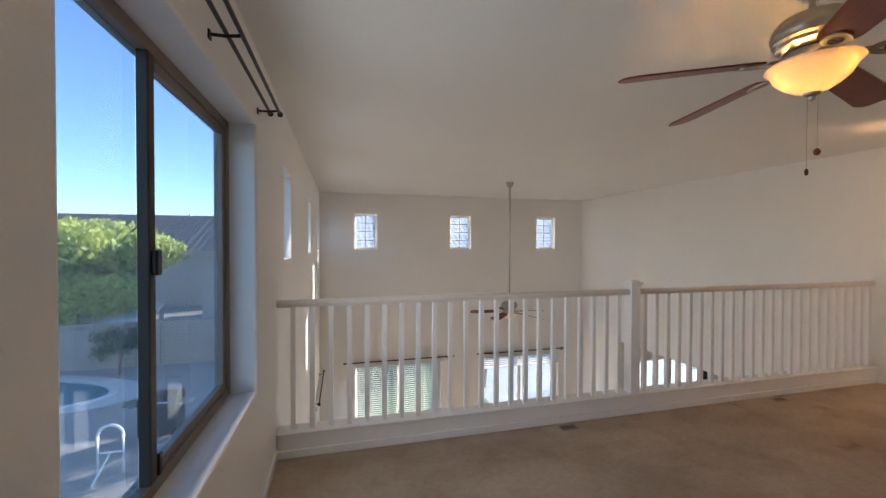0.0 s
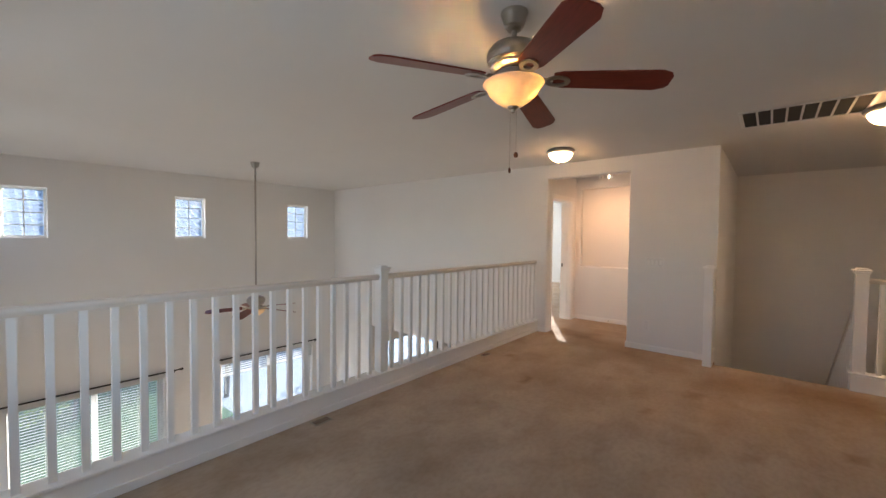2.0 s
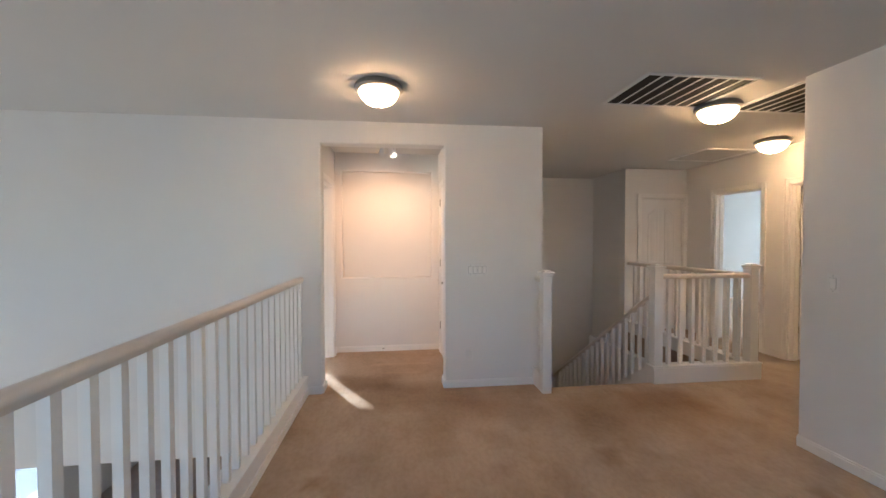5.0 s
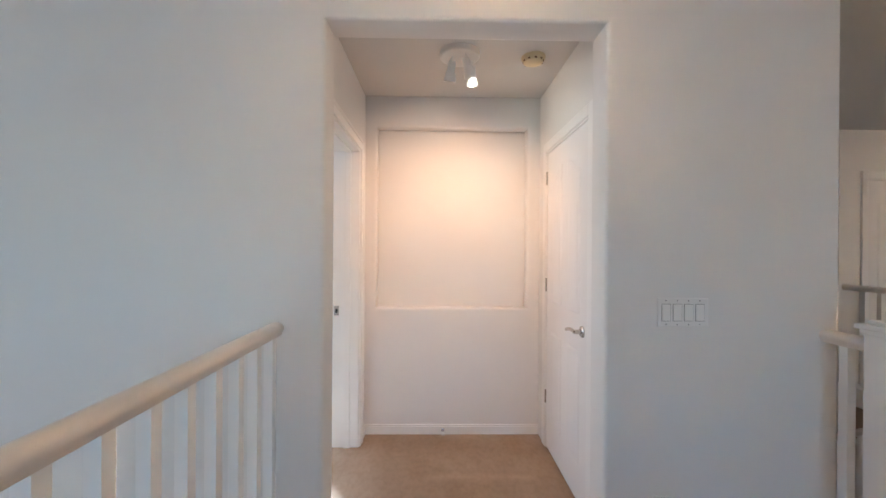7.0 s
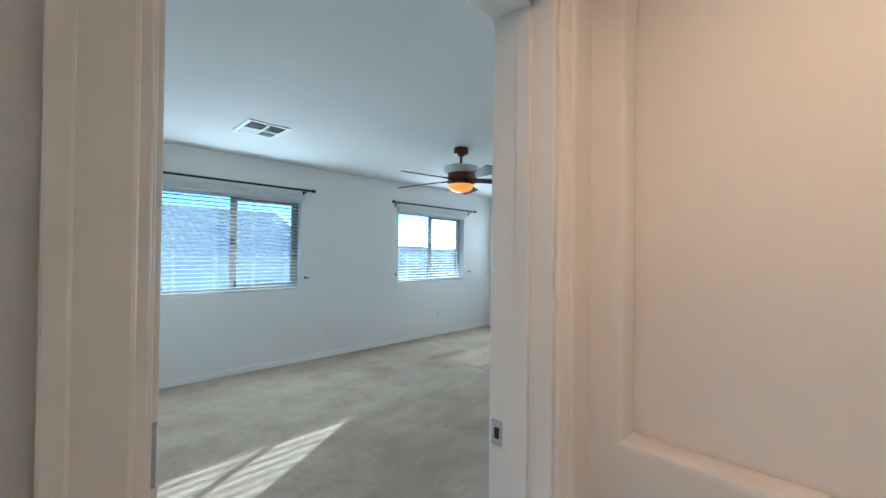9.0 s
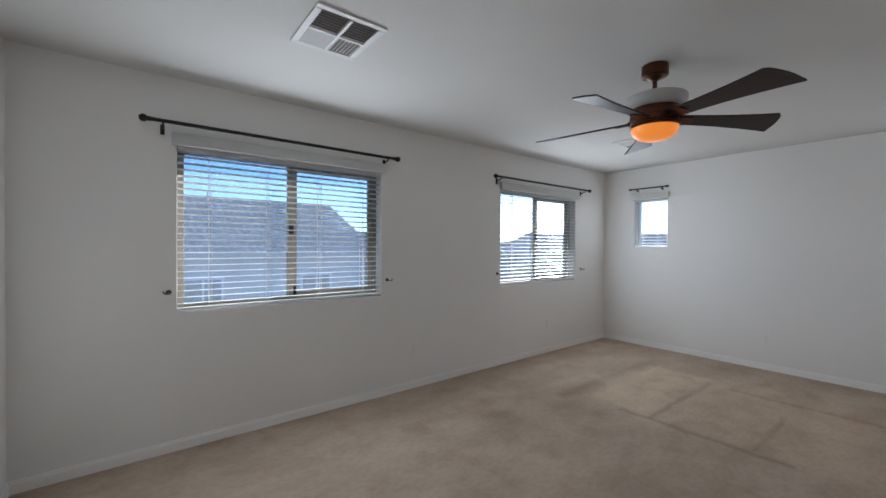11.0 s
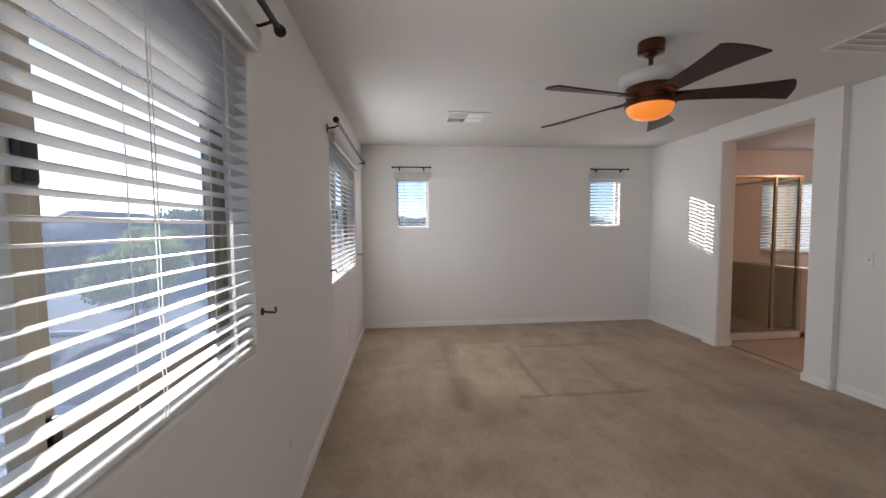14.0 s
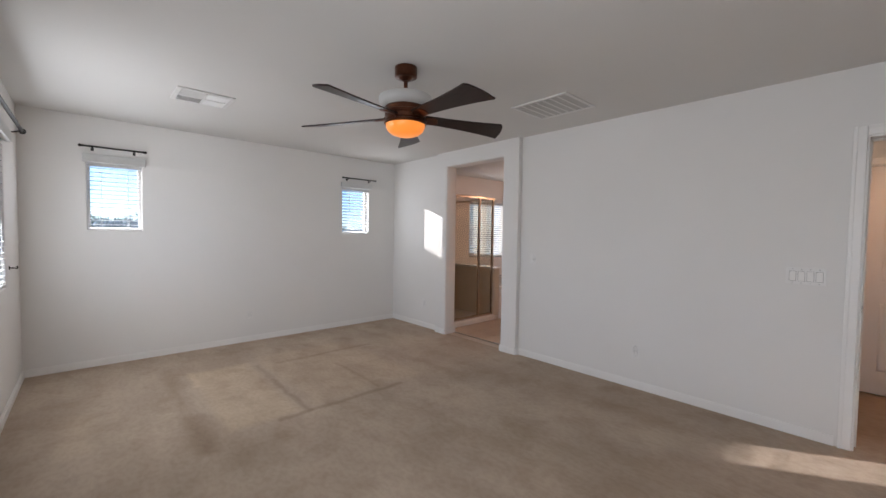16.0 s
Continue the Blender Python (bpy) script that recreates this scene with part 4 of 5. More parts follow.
blind("north", YF, GLASS_DOORS[0], "white venetian blind lowered over the tall window", pitch=0.0435, group="great room blinds", cords=(0.2, 0.8), tilt=-16)
blind("north", YF, GLASS_DOORS[1], "white venetian blind half raised on tall window", group="great room blinds", cords=(0.2, 0.8), bottom=-1.32)
blind("west", XW, (6.9, 8.2, -2.75, -1.2), "white venetian blind on side window", group="great room blinds", cords=(0.2, 0.8), tilt=20)
curtain_rod("north", YF, -0.18, 2.03, -0.955, group="great room curtain rods")
curtain_rod("north", YF, 2.66, 4.8, -0.955, group="great room curtain rods")
curtain_rod("west", XW, 6.75, 8.35, -1.05, group="great room curtain rods")


# ---- fans and lamps ----
def blade_mesh(name, r0, r1, w0, w1, mat, thick=0.007, rounded=0.02, pitch=-13.0):
    """A fan blade along +x, pitched about its length."""
    bm = bmesh.new()
    left, right = [], []
    for i in range(13):
        f = i / 12
        x = r0 + (r1 - r0) * f
        w = (w0 + (w1 - w0) * f) / 2
        if f > 0.9:
            w -= rounded * ((f - 0.9) / 0.1) ** 2
        if f < 0.08:
            w *= 0.8 + 0.2 * f / 0.08
        left.append((x, w))
        right.append((x, -w))
    tip = [(r1 + 0.012, left[-1][1] * 0.6), (r1 + 0.012, -left[-1][1] * 0.6)] if rounded else []
    add_prism(bm, right + tip[::-1] + left[::-1], -thick / 2, thick / 2, pose(0, 0, 0, pitch))
    return finish(name, bm, mat)


def lamp(name, kind, at, energy, color, size=0.05, target=None, angle=60, blend=0.6):
    data = bpy.data.lights.new(name, kind)
    data.energy, data.color, data.shadow_soft_size = energy, color, size
    if kind == "SPOT":
        data.spot_size, data.spot_blend = radians(angle), blend
    ob = new(name, data)
    ob.matrix_world = look(at, target) if target else Matrix.Translation(at)
    return ob


def nickel_fan(at, phase, drop=0.0, r=0.70):
    """Five cherry blades, a nickel motor and an alabaster bowl; drop lengthens the rod."""
    x, y, z = at
    root = thing("ceiling_fan", "brushed nickel ceiling fan with five cherry blades and lit alabaster bowl" if not drop else "long-rod ceiling fan with dark blades and lit bowl over great room", "ceiling fan", at)
    part("canopy", lathe([(0.0, 0.0), (0.064, 0.0), (0.065, -0.008), (0.060, -0.02), (0.052, -0.045), (0.047, -0.066), (0.034, -0.074), (0.034, -0.082), (0.022, -0.088), (0.0, -0.088)], at), NICKEL, root, smooth=True)
    b = z - drop
    part("downrod", tube([(x, y, z - 0.08), (x, y, b - 0.16)], 0.013, 14), NICKEL, root, smooth=True)
    part("motor", lathe([(0.0, -0.138), (0.03, -0.138), (0.07, -0.146), (0.105, -0.162), (0.124, -0.186), (0.129, -0.206), (0.129, -0.222), (0.123, -0.232), (0.124, -0.240), (0.112, -0.250), (0.112, -0.262), (0.098, -0.272), (0.074, -0.282), (0.0, -0.282)], (x, y, b), 40), NICKEL, root, smooth=True)
    part("hub", lathe([(0.0, -0.280), (0.078, -0.280), (0.088, -0.288), (0.090, -0.312), (0.080, -0.318), (0.0, -0.318)], (x, y, b), 36), NICKEL, root, smooth=True)
    part("fitter", lathe([(0.0, -0.316), (0.060, -0.316), (0.092, -0.322), (0.098, -0.330), (0.096, -0.342), (0.07, -0.348), (0.0, -0.348)], (x, y, b), 32), NICKEL, root, smooth=True)
    bowl = [(0.126, -0.334), (0.143, -0.332), (0.146, -0.338), (0.136, -0.348), (0.128, -0.358), (0.113, -0.386), (0.086, -0.412), (0.050, -0.436), (0.022, -0.445), (0.0, -0.446), (0.0, -0.440), (0.048, -0.430), (0.082, -0.407), (0.108, -0.382), (0.122, -0.356), (0.126, -0.334)]
    part("glass_bowl", lathe_open(bowl, (x, y, b), 40), GLOBE_WARM, root, "glowing alabaster glass bowl", True)
    part("finial", lathe([(0.0, -0.437), (0.028, -0.440), (0.026, -0.450), (0.012, -0.458), (0.010, -0.468), (0.0, -0.475)], (x, y, b), 20), NICKEL, root, smooth=True)
    mesh = blade_mesh("blade", 0.185, r - 0.012, 0.115, 0.145, BLADE)
    iron = bmesh.new()
    ring = [(0.205 + 0.058 * math.cos(a), 0.040 * math.sin(a)) for a in (2 * math.pi * k / 20 for k in range(20))]
    hole = [(0.205 + 0.034 * math.cos(a), 0.020 * math.sin(a)) for a in (2 * math.pi * k / 20 for k in range(20))]
    rows = [[iron.verts.new((px, py, h)) for px, py in line] for line, h in ((ring, -0.006), (ring, -0.013), (hole, -0.013), (hole, -0.006))]
    for a_, b_ in zip(rows, rows[1:] + rows[:1]):
        for k in range(20):
            iron.faces.new((a_[k], a_[(k + 1) % 20], b_[(k + 1) % 20], b_[k]))
    bmesh.ops.transform(iron, matrix=pose(0, 0, 0, -13), verts=iron.verts)
    add_box(iron, 0.075, 0.155, -0.016, 0.016, -0.014, 0.004, 0.004)
    iron = finish("blade_iron", iron, NICKEL)
    for k in range(5):
        m = pose(x, y, b - 0.312, 0, 0, phase + 72 * k) @ pose(0, 0, 0, 0, 3.5)
        bl = part("blade", mesh, BLADE, root)
        bl.matrix_basis = m
        ir = part("blade_iron", iron, NICKEL, root)
        ir.matrix_basis = m
    if not drop:
        for dx, dy, end, knob in ((0.012, -0.012, 0.655, 0.012), (-0.008, 0.010, 0.73, 0.007)):
            ch = part("pull_chain", tube([(x + dx, y + dy, z - 0.462), (x + dx, y + dy, z - end)], 0.0008, 6), NICKEL, root)
            part("pull_knob", lathe([(0.0, 0.0), (knob * 0.6, -0.004), (knob, -0.014), (knob * 0.7, -0.026), (0.0, -0.03)], (x + dx, y + dy, z - end), 14), BRONZE, ch, smooth=True)
    return root


def lathe_open(profile, at, steps=32):
    """A turned closed loop, such as the wall of a bowl."""
    bm = bmesh.new()
    rings = [[bm.verts.new((at[0] + max(r, 1e-4) * math.cos(2 * math.pi * i / steps), at[1] + max(r, 1e-4) * math.sin(2 * math.pi * i / steps), at[2] + h)) for i in range(steps)] for r, h in profile]
    for a, b in zip(rings, rings[1:]):
        for i in range(steps):
            bm.faces.new((a[i], a[(i + 1) % steps], b[(i + 1) % steps], b[i]))
    bmesh.ops.remove_doubles(bm, verts=bm.verts, dist=2e-4)
    return bm


nickel_fan((1.497, 1.488, CEIL), 13.0)
for a in (40, 160, 280):
    lamp("fan_bulb", "POINT", (1.497 + 0.075 * math.cos(radians(a)), 1.488 + 0.075 * math.sin(radians(a)), CEIL - 0.352), 1.1, (1.0, 0.60, 0.29), 0.025)
nickel_fan((2.45, 6.37, CEIL), 8.0, drop=1.83, r=0.66)
lamp("great_room_fan_bulb", "POINT", (2.45 + 0.06, 6.37, CEIL - 1.83 - 0.345), 2.2, (1.0, 0.70, 0.42), 0.03)


def bronze_fan(at, phase, r=0.70):
    x, y, z = at
    root = thing("ceiling_fan", "oil-rubbed bronze ceiling fan with five espresso blades and amber light", "ceiling fan", at)
    part("canopy", lathe([(0.0, 0.0), (0.074, 0.0), (0.075, -0.004), (0.075, -0.062), (0.070, -0.066), (0.046, -0.068), (0.042, -0.076), (0.030, -0.082), (0.022, -0.090), (0.0, -0.090)], at, 36), BRONZE, root, smooth=True)
    part("downrod", tube([(x, y, z - 0.085), (x, y, z - 0.215)], 0.0135, 14), BRONZE, root, smooth=True)
    part("upper_bowl", lathe_open([(0.05, -0.192), (0.166, -0.194), (0.176, -0.199), (0.179, -0.206), (0.177, -0.232), (0.168, -0.250), (0.150, -0.264), (0.120, -0.272), (0.114, -0.268), (0.145, -0.258), (0.162, -0.246), (0.171, -0.230), (0.172, -0.206), (0.05, -0.200), (0.05, -0.192)], at, 44), FROSTED, root, "frosted white glass uplight bowl", True)
    part("motor", lathe([(0.0, -0.24), (0.06, -0.24), (0.128, -0.256), (0.138, -0.262), (0.138, -0.270), (0.133, -0.274), (0.133, -0.296), (0.138, -0.300), (0.139, -0.318), (0.134, -0.322), (0.134, -0.350), (0.128, -0.354), (0.128, -0.360), (0.0, -0.36)], at, 44), BRONZE, root, smooth=True)
    part("trim_ring", lathe([(0.0, -0.358), (0.132, -0.358), (0.141, -0.362), (0.142, -0.376), (0.136, -0.381), (0.0, -0.379)], at, 44), BRONZE, root, smooth=True)
    part("light_bowl", lathe([(0.0, -0.378), (0.133, -0.378), (0.131, -0.392), (0.121, -0.417), (0.098, -0.438), (0.062, -0.452), (0.0, -0.459)], at, 44), GLOBE_AMBER, root, "glowing amber glass bowl", True)
    bm = bmesh.new()
    left, right = [], []
    for i in range(17):
        f = i / 16
        u = 0.13 + (r - 0.13) * f
        left.append((u + 0.035 * f * f, 0.045 + 0.016 * f + 0.046 * f ** 2.4))
        right.append((u - 0.02 * f * f, -0.048 - 0.006 * f - 0.034 * f ** 2.2))
    tip = [(r + 0.032 - 0.040 * g, left[-1][1] + (right[-1][1] - left[-1][1]) * g) for g in (0.15, 0.35, 0.55, 0.75, 0.9)]
    tip = [(px + 0.016 * math.sin(math.pi * g), py) for (px, py), g in zip(tip, (0.15, 0.35, 0.55, 0.75, 0.9))]
    add_prism(bm, right + tip[::-1] + left[::-1], -0.0045, 0.0045, pose(0, 0, 0, -14))
    mesh = finish("blade", bm, ESPRESSO)
    bm = bmesh.new()
    add_prism(bm, [(0.10, -0.030), (0.16, -0.042), (0.215, -0.036), (0.232, 0.0), (0.215, 0.036), (0.16, 0.042), (0.10, 0.030)], -0.011, -0.0046, pose(0, 0, 0, -14))
    add_box(bm, 0.10, 0.15, -0.022, 0.022, -0.014, 0.010, 0.004)
    iron = finish("blade_iron", bm, BRONZE)
    for k in range(5):
        m = pose(x, y, z - 0.326, 0, 0, phase + 72 * k) @ pose(0, 0, 0, 0, 1.5)
        part("blade", mesh, ESPRESSO, root).matrix_basis = m
        part("blade_iron", iron, BRONZE, root).matrix_basis = m
    return root


bronze_fan((8.494, 5.41, CEIL), 32.0)


def dome_light(at):
    root = thing("dome_light", "lit flush-mount dome light with frosted glass and nickel rim", "ceiling light", at, group="dome lights")
    part("base", lathe([(0.0, 0.0), (0.15, 0.0), (0.164, -0.012), (0.168, -0.034), (0.158, -0.046), (0.138, -0.050), (0.0, -0.048)], at, 44), PEWTER, root, smooth=True)
    part("glass", lathe([(0.0, -0.046), (0.138, -0.050), (0.135, -0.070), (0.118, -0.100), (0.088, -0.126), (0.048, -0.143), (0.0, -0.149)], at, 44), GLOBE_DOME, root, "glowing frosted glass dome", True)
    part("finial", lathe([(0.0, -0.145), (0.012, -0.149), (0.013, -0.155), (0.006, -0.165), (0.0, -0.167)], at, 16), SATIN, root, smooth=True)
    return root


for p in ((4.40, 2.51), (4.5, -0.18), (5.42, -1.66)):
    dome_light((*p, CEIL))
    lamp("dome_bulb", "POINT", (p[0], p[1], CEIL - 0.095), 2.0, (1.0, 0.60, 0.32), 0.03)


def spot_cluster(at):
    x, y, z = at
    root = thing("spotlight_cluster", "white round ceiling plate with three adjustable spotlights", "ceiling light", at)
    part("plate", lathe([(0.0, 0.0), (0.115, 0.0), (0.115, -0.022), (0.108, -0.03), (0.0, -0.03)], at, 40), PLASTIC, root, smooth=True)
    for px, py, tx, ty, lit in ((-0.01, 0.045, 0.22, 0.10, False), (0.045, -0.075, 0.42, -0.06, False), (-0.055, -0.03, 0.28, -0.22, True)):
        p = Vector((x + px, y + py, z - 0.03))
        d = (Vector((tx, ty, -0.75 if not lit else -0.55))).normalized()
        arm = part("arm", tube([p, p + Vector((0, 0, -0.035))], 0.006, 8), PLASTIC, root, smooth=True)
        q = p + Vector((0, 0, -0.04))
        rot = d.to_track_quat("Z", "Y").to_matrix().to_4x4()
        bm = lathe([(0.0, -0.02), (0.020, -0.02), (0.022, 0.0), (0.022, 0.035), (0.034, 0.075), (0.034, 0.092), (0.0, 0.086)], (0, 0, 0), 24)
        bmesh.ops.transform(bm, matrix=Matrix.Translation(q) @ rot, verts=bm.verts)
        head = part("spot_head", bm, PLASTIC, root, smooth=True)
        bm = lathe([(0.0, 0.0875), (0.029, 0.0915), (0.0, 0.0925)], (0, 0, 0), 20)
        bmesh.ops.transform(bm, matrix=Matrix.Translation(q) @ rot, verts=bm.verts)
        part("bulb", bm, BULB if lit else FROSTED, head, "lit bulb face" if lit else "")
    return root


spot_cluster((5.93, 2.50, CEIL))
lamp("spot_beam", "SPOT", (5.80, 2.44, 2.22), 2.3, (1.0, 0.48, 0.23), 0.04, (6.68, 2.36, 1.05), 130, 1.0)
lamp("spot_beam", "SPOT", (5.80, 2.60, 2.22), 1.9, (1.0, 0.48, 0.23), 0.04, (6.60, 2.68, 1.4), 130, 1.0)
lamp("hall_bath_bulb", "POINT", (5.0, -3.6, 2.2), 3.0, (1.0, 0.66, 0.36), 0.1)
lamp("bathroom_bulb", "POINT", (9.3, 1.2, 2.25), 3.2, (1.0, 0.52, 0.32), 0.1)

# ---- ceiling grilles and registers ----
def grille(label, x0, x1, y0, y1, bars, along="x", back=None, tilt=35, bar=0.02, name="air_return_grille", rim=0.028, group=""):
    root = thing(name, label, "vent", ((x0 + x1) / 2, (y0 + y1) / 2, CEIL), group=group)
    z = CEIL
    # Flat sheet, dark by default to stand for the duct's inner shade.
    part("backing", box(x0 + rim, x1 - rim, y0 + rim, y1 - rim, z - 0.003, z - 0.0005), back or DARK, root)
    for a, b, c, d in ((x0, x1, y0, y0 + rim), (x0, x1, y1 - rim, y1), (x0, x0 + rim, y0 + rim, y1 - rim), (x1 - rim, x1, y0 + rim, y1 - rim)):
        part("rim", box(a, b, c, d, z - 0.011, z - 0.0005, 0.003), GRILLE, root)
    lo, hi = (y0, y1) if along == "x" else (x0, x1)
    for k in range(1, bars + 1):
        v = lo + rim + (hi - lo - 2 * rim) * k / (bars + 1)
        if along == "x":
            bm = box(x0 + rim, x1 - rim, -bar / 2, bar / 2, -0.001, 0.001)
            bmesh.ops.transform(bm, matrix=pose(0, v, z - 0.0085, tilt), verts=bm.verts)
        else:
            bm = box(-bar / 2, bar / 2, y0 + rim, y1 - rim, -0.001, 0.001)
            bmesh.ops.transform(bm, matrix=pose(v, 0, z - 0.0085, 0, tilt), verts=bm.verts)
        part("slat", bm, GRILLE, root)
    return root


grille("large white ceiling return grille with dark slots", 3.99, 4.58, -0.06, 0.77, 7, "x", tilt=0, bar=0.016, group="return grilles")
grille("large white ceiling return grille with dark slots", 3.99, 4.62, -1.2, -0.38, 7, "x", tilt=0, bar=0.016, group="return grilles")
grille("white ceiling return grille with grey filter", 7.97, 8.5, 3.79, 4.27, 6, "y", back=FROSTED, tilt=0, bar=0.02, group="return grilles")


def supply_register(x0, x1, y0, y1):
    """A stamped four-way register: louvres in each quarter, turned outwards, over a dark sheet that stands for the
    duct's shade.
    """
    root = thing("supply_register", "white four-way ceiling supply register with louvres", "vent", ((x0 + x1) / 2, (y0 + y1) / 2, CEIL), group="supply registers")
    z, rim = CEIL, 0.034
    part("backing", box(x0 + rim, x1 - rim, y0 + rim, y1 - rim, z - 0.003, z - 0.0005), SEAM, root)
    for a, b, c, d in ((x0, x1, y0, y0 + rim), (x0, x1, y1 - rim, y1), (x0, x0 + rim, y0 + rim, y1 - rim), (x1 - rim, x1, y0 + rim, y1 - rim)):
        part("rim", box(a, b, c, d, z - 0.010, z - 0.0005, 0.003), GRILLE, root)
    xm, ym = (x0 + x1) / 2, (y0 + y1) / 2
    part("divider", box(xm - 0.008, xm + 0.008, y0 + rim, y1 - rim, z - 0.016, z - 0.003), GRILLE, root)
    part("divider", box(x0 + rim, x1 - rim, ym - 0.008, ym + 0.008, z - 0.0165, z - 0.0035), GRILLE, root)
    for a, b, c, d, across, way in ((x0 + rim, xm - 0.008, ym + 0.008, y1 - rim, True, 1), (xm + 0.008, x1 - rim, ym + 0.008, y1 - rim, True, -1),
                                    (x0 + rim, xm - 0.008, y0 + rim, ym - 0.008, False, 1), (xm + 0.008, x1 - rim, y0 + rim, ym - 0.008, False, -1)):
        count = 7
        for k in range(count):
            f = (k + 0.5) / count
            if across:
                bm = box(-0.009, 0.009, c, d, -0.0008, 0.0008)
                bmesh.ops.transform(bm, matrix=pose(a + (b - a) * f, 0, z - 0.0105, 0, 38 * way), verts=bm.verts)
            else:
                bm = box(a, b, -0.010, 0.010, -0.0008, 0.0008)
                bmesh.ops.transform(bm, matrix=pose(0, c + (d - c) * f, z - 0.0105, 32), verts=bm.verts)
            part("louvre", bm, GRILLE, root)
    return root


supply_register(9.97, 10.33, 6.07, 6.48)
supply_register(6.64, 7.0, 6.07, 6.49)
hatch = thing("attic_hatch", "white painted attic access hatch in ceiling", "hatch", (6.2, -1.6, CEIL))
part("panel", box(5.9, 6.5, -1.9, -1.3, CEIL - 0.006, CEIL - 0.0005), CEILING, hatch)
for a, b, c, d in ((5.85, 6.55, -1.95, -1.9), (5.85, 6.55, -1.3, -1.25), (5.85, 5.9, -1.9, -1.3), (6.5, 6.55, -1.9, -1.3)):
    part("trim", box(a, b, c, d, CEIL - 0.014, CEIL - 0.0005, 0.003), TRIM, hatch)
wv = thing("wall_grille", "small dark wall vent above the lower opening", "vent", (XD, 6.75, -0.28))
part("frame", box(XD - 0.008, XD, 6.63, 6.87, -0.37, -0.2, 0.002), GRILLE, wv)
for k in range(6):
    part("slot", box(XD - 0.011, XD - 0.008, 6.645, 6.855, -0.358 + 0.025 * k, -0.342 + 0.025 * k), DARK, wv)
for x in (1.49, 3.73):
    fr = thing("floor_register", "tan metal floor register set in carpet", "vent", (x, 3.115, 0), group="floor registers")
    part("frame", box(x - 0.075, x + 0.075, 3.075, 3.155, 0.0, 0.006, 0.002), VINYL, fr)
    for k in range(7):
        part("slot", box(x - 0.062 + k * 0.018, x - 0.052 + k * 0.018, 3.087, 3.143, 0.006, 0.0075), BRONZE, fr)


def detector(at, mat, label):
    root = thing("smoke_detector", label, "smoke detector", at)
    part("body", lathe([(0.0, 0.0), (0.068, 0.0), (0.068, -0.012), (0.06, -0.022), (0.055, -0.034), (0.03, -0.040), (0.0, -0.040)], at, 32), mat, root, smooth=True)
    for k in range(10):
        a = 2 * math.pi * k / 10
        bm = box(-0.006, 0.006, -0.0015, 0.0015, -0.004, 0.004)
        bmesh.ops.transform(bm, matrix=pose(at[0] + 0.059 * math.cos(a), at[1] + 0.059 * math.sin(a), at[2] - 0.028, 0, 0, math.degrees(a) + 90), verts=bm.verts)
        part("slot", bm, BRONZE, root)
    return root


detector((5.96, 2.07, CEIL), YELLOWED, "yellowed round smoke detector on hall ceiling")
detector((5.6, -1.95, CEIL), PLASTIC, "white round smoke detector on corridor ceiling")


# ---- switches and outlets ----
def wall_plate(kind, at, facing, gangs=1, label=""):
    """A plate on a wall; facing is the wall's outward normal in degrees about z, 0 for +y."""
    name = {"switch": "light_switch", "outlet": "power_outlet", "knob": "dimmer_switch"}[kind]
    root = thing(name, label or {"switch": "white rocker light switch plate", "outlet": "white duplex power outlet plate", "knob": "white dimmer switch plate"}[kind], "switch" if kind != "outlet" else "outlet", group=name + "es")
    w = 0.07 + 0.046 * (gangs - 1)
    part("plate", box(-w / 2, w / 2, 0.0, 0.006, -0.058, 0.058, 0.003), PLASTIC, root)
    for g in range(gangs):
        x = (g - (gangs - 1) / 2) * 0.046
        if kind == "switch":
            part("rocker", box(x - 0.0165, x + 0.0165, 0.006, 0.0095, -0.033, 0.033, 0.0015), TRIM, root)
            part("rocker_seam", box(x - 0.0185, x + 0.0185, 0.0055, 0.0066, -0.035, 0.035), SEAM, root)
        elif kind == "knob":
            part("knob", lathe([(0.0, 0.006), (0.02, 0.006), (0.017, 0.018), (0.0, 0.02)], (x, 0, 0), 20, "y"), TRIM, root, smooth=True)
        else:
            for z in (-0.02, 0.02):
                part("socket_rim", box(x - 0.0185, x + 0.0185, 0.0055, 0.0066, z - 0.0165, z + 0.0165), SEAM, root)
                part("socket", box(x - 0.0165, x + 0.0165, 0.006, 0.0085, z - 0.0145, z + 0.0145, 0.002), TRIM, root)
                for dx in (-0.006, 0.006):
                    part("slot", box(x + dx - 0.001, x + dx + 0.001, 0.0083, 0.0089, z - 0.003, z + 0.006), DARK, root)
        for z in (-0.048, 0.048):
            part("screw", lathe([(0.0, 0.005), (0.003, 0.0062), (0.0, 0.0068)], (x, 0, z), 8, "y"), SEAM, root)
    root.matrix_world = pose(*at, 0, 0, facing)
    return root


wall_plate("switch", (XD, 1.63, 1.12), 90, 4, "white four-gang rocker switch plate")
wall_plate("outlet", (XD, 1.711, 0.32), 90)
wall_plate("switch", (3.755, -0.33, 1.128), 0)
wall_plate("outlet", (3.03, -0.33, 0.36), 0)
wall_plate("switch", (6.645, 3.33, 1.122), 0, 4, "white four-gang rocker switch plate")
wall_plate("knob", (8.88, 3.33, 1.115), 0)
wall_plate("outlet", (7.754, 3.33, 0.339), 0)
wall_plate("outlet", (10.784, 3.33, 0.349), 0)
wall_plate("outlet", (XB, 5.515, 0.34), 90)
wall_plate("outlet", (8.116, YB, 0.371), 180)
wall_plate("outlet", (10.2, YB, 0.36), 180)

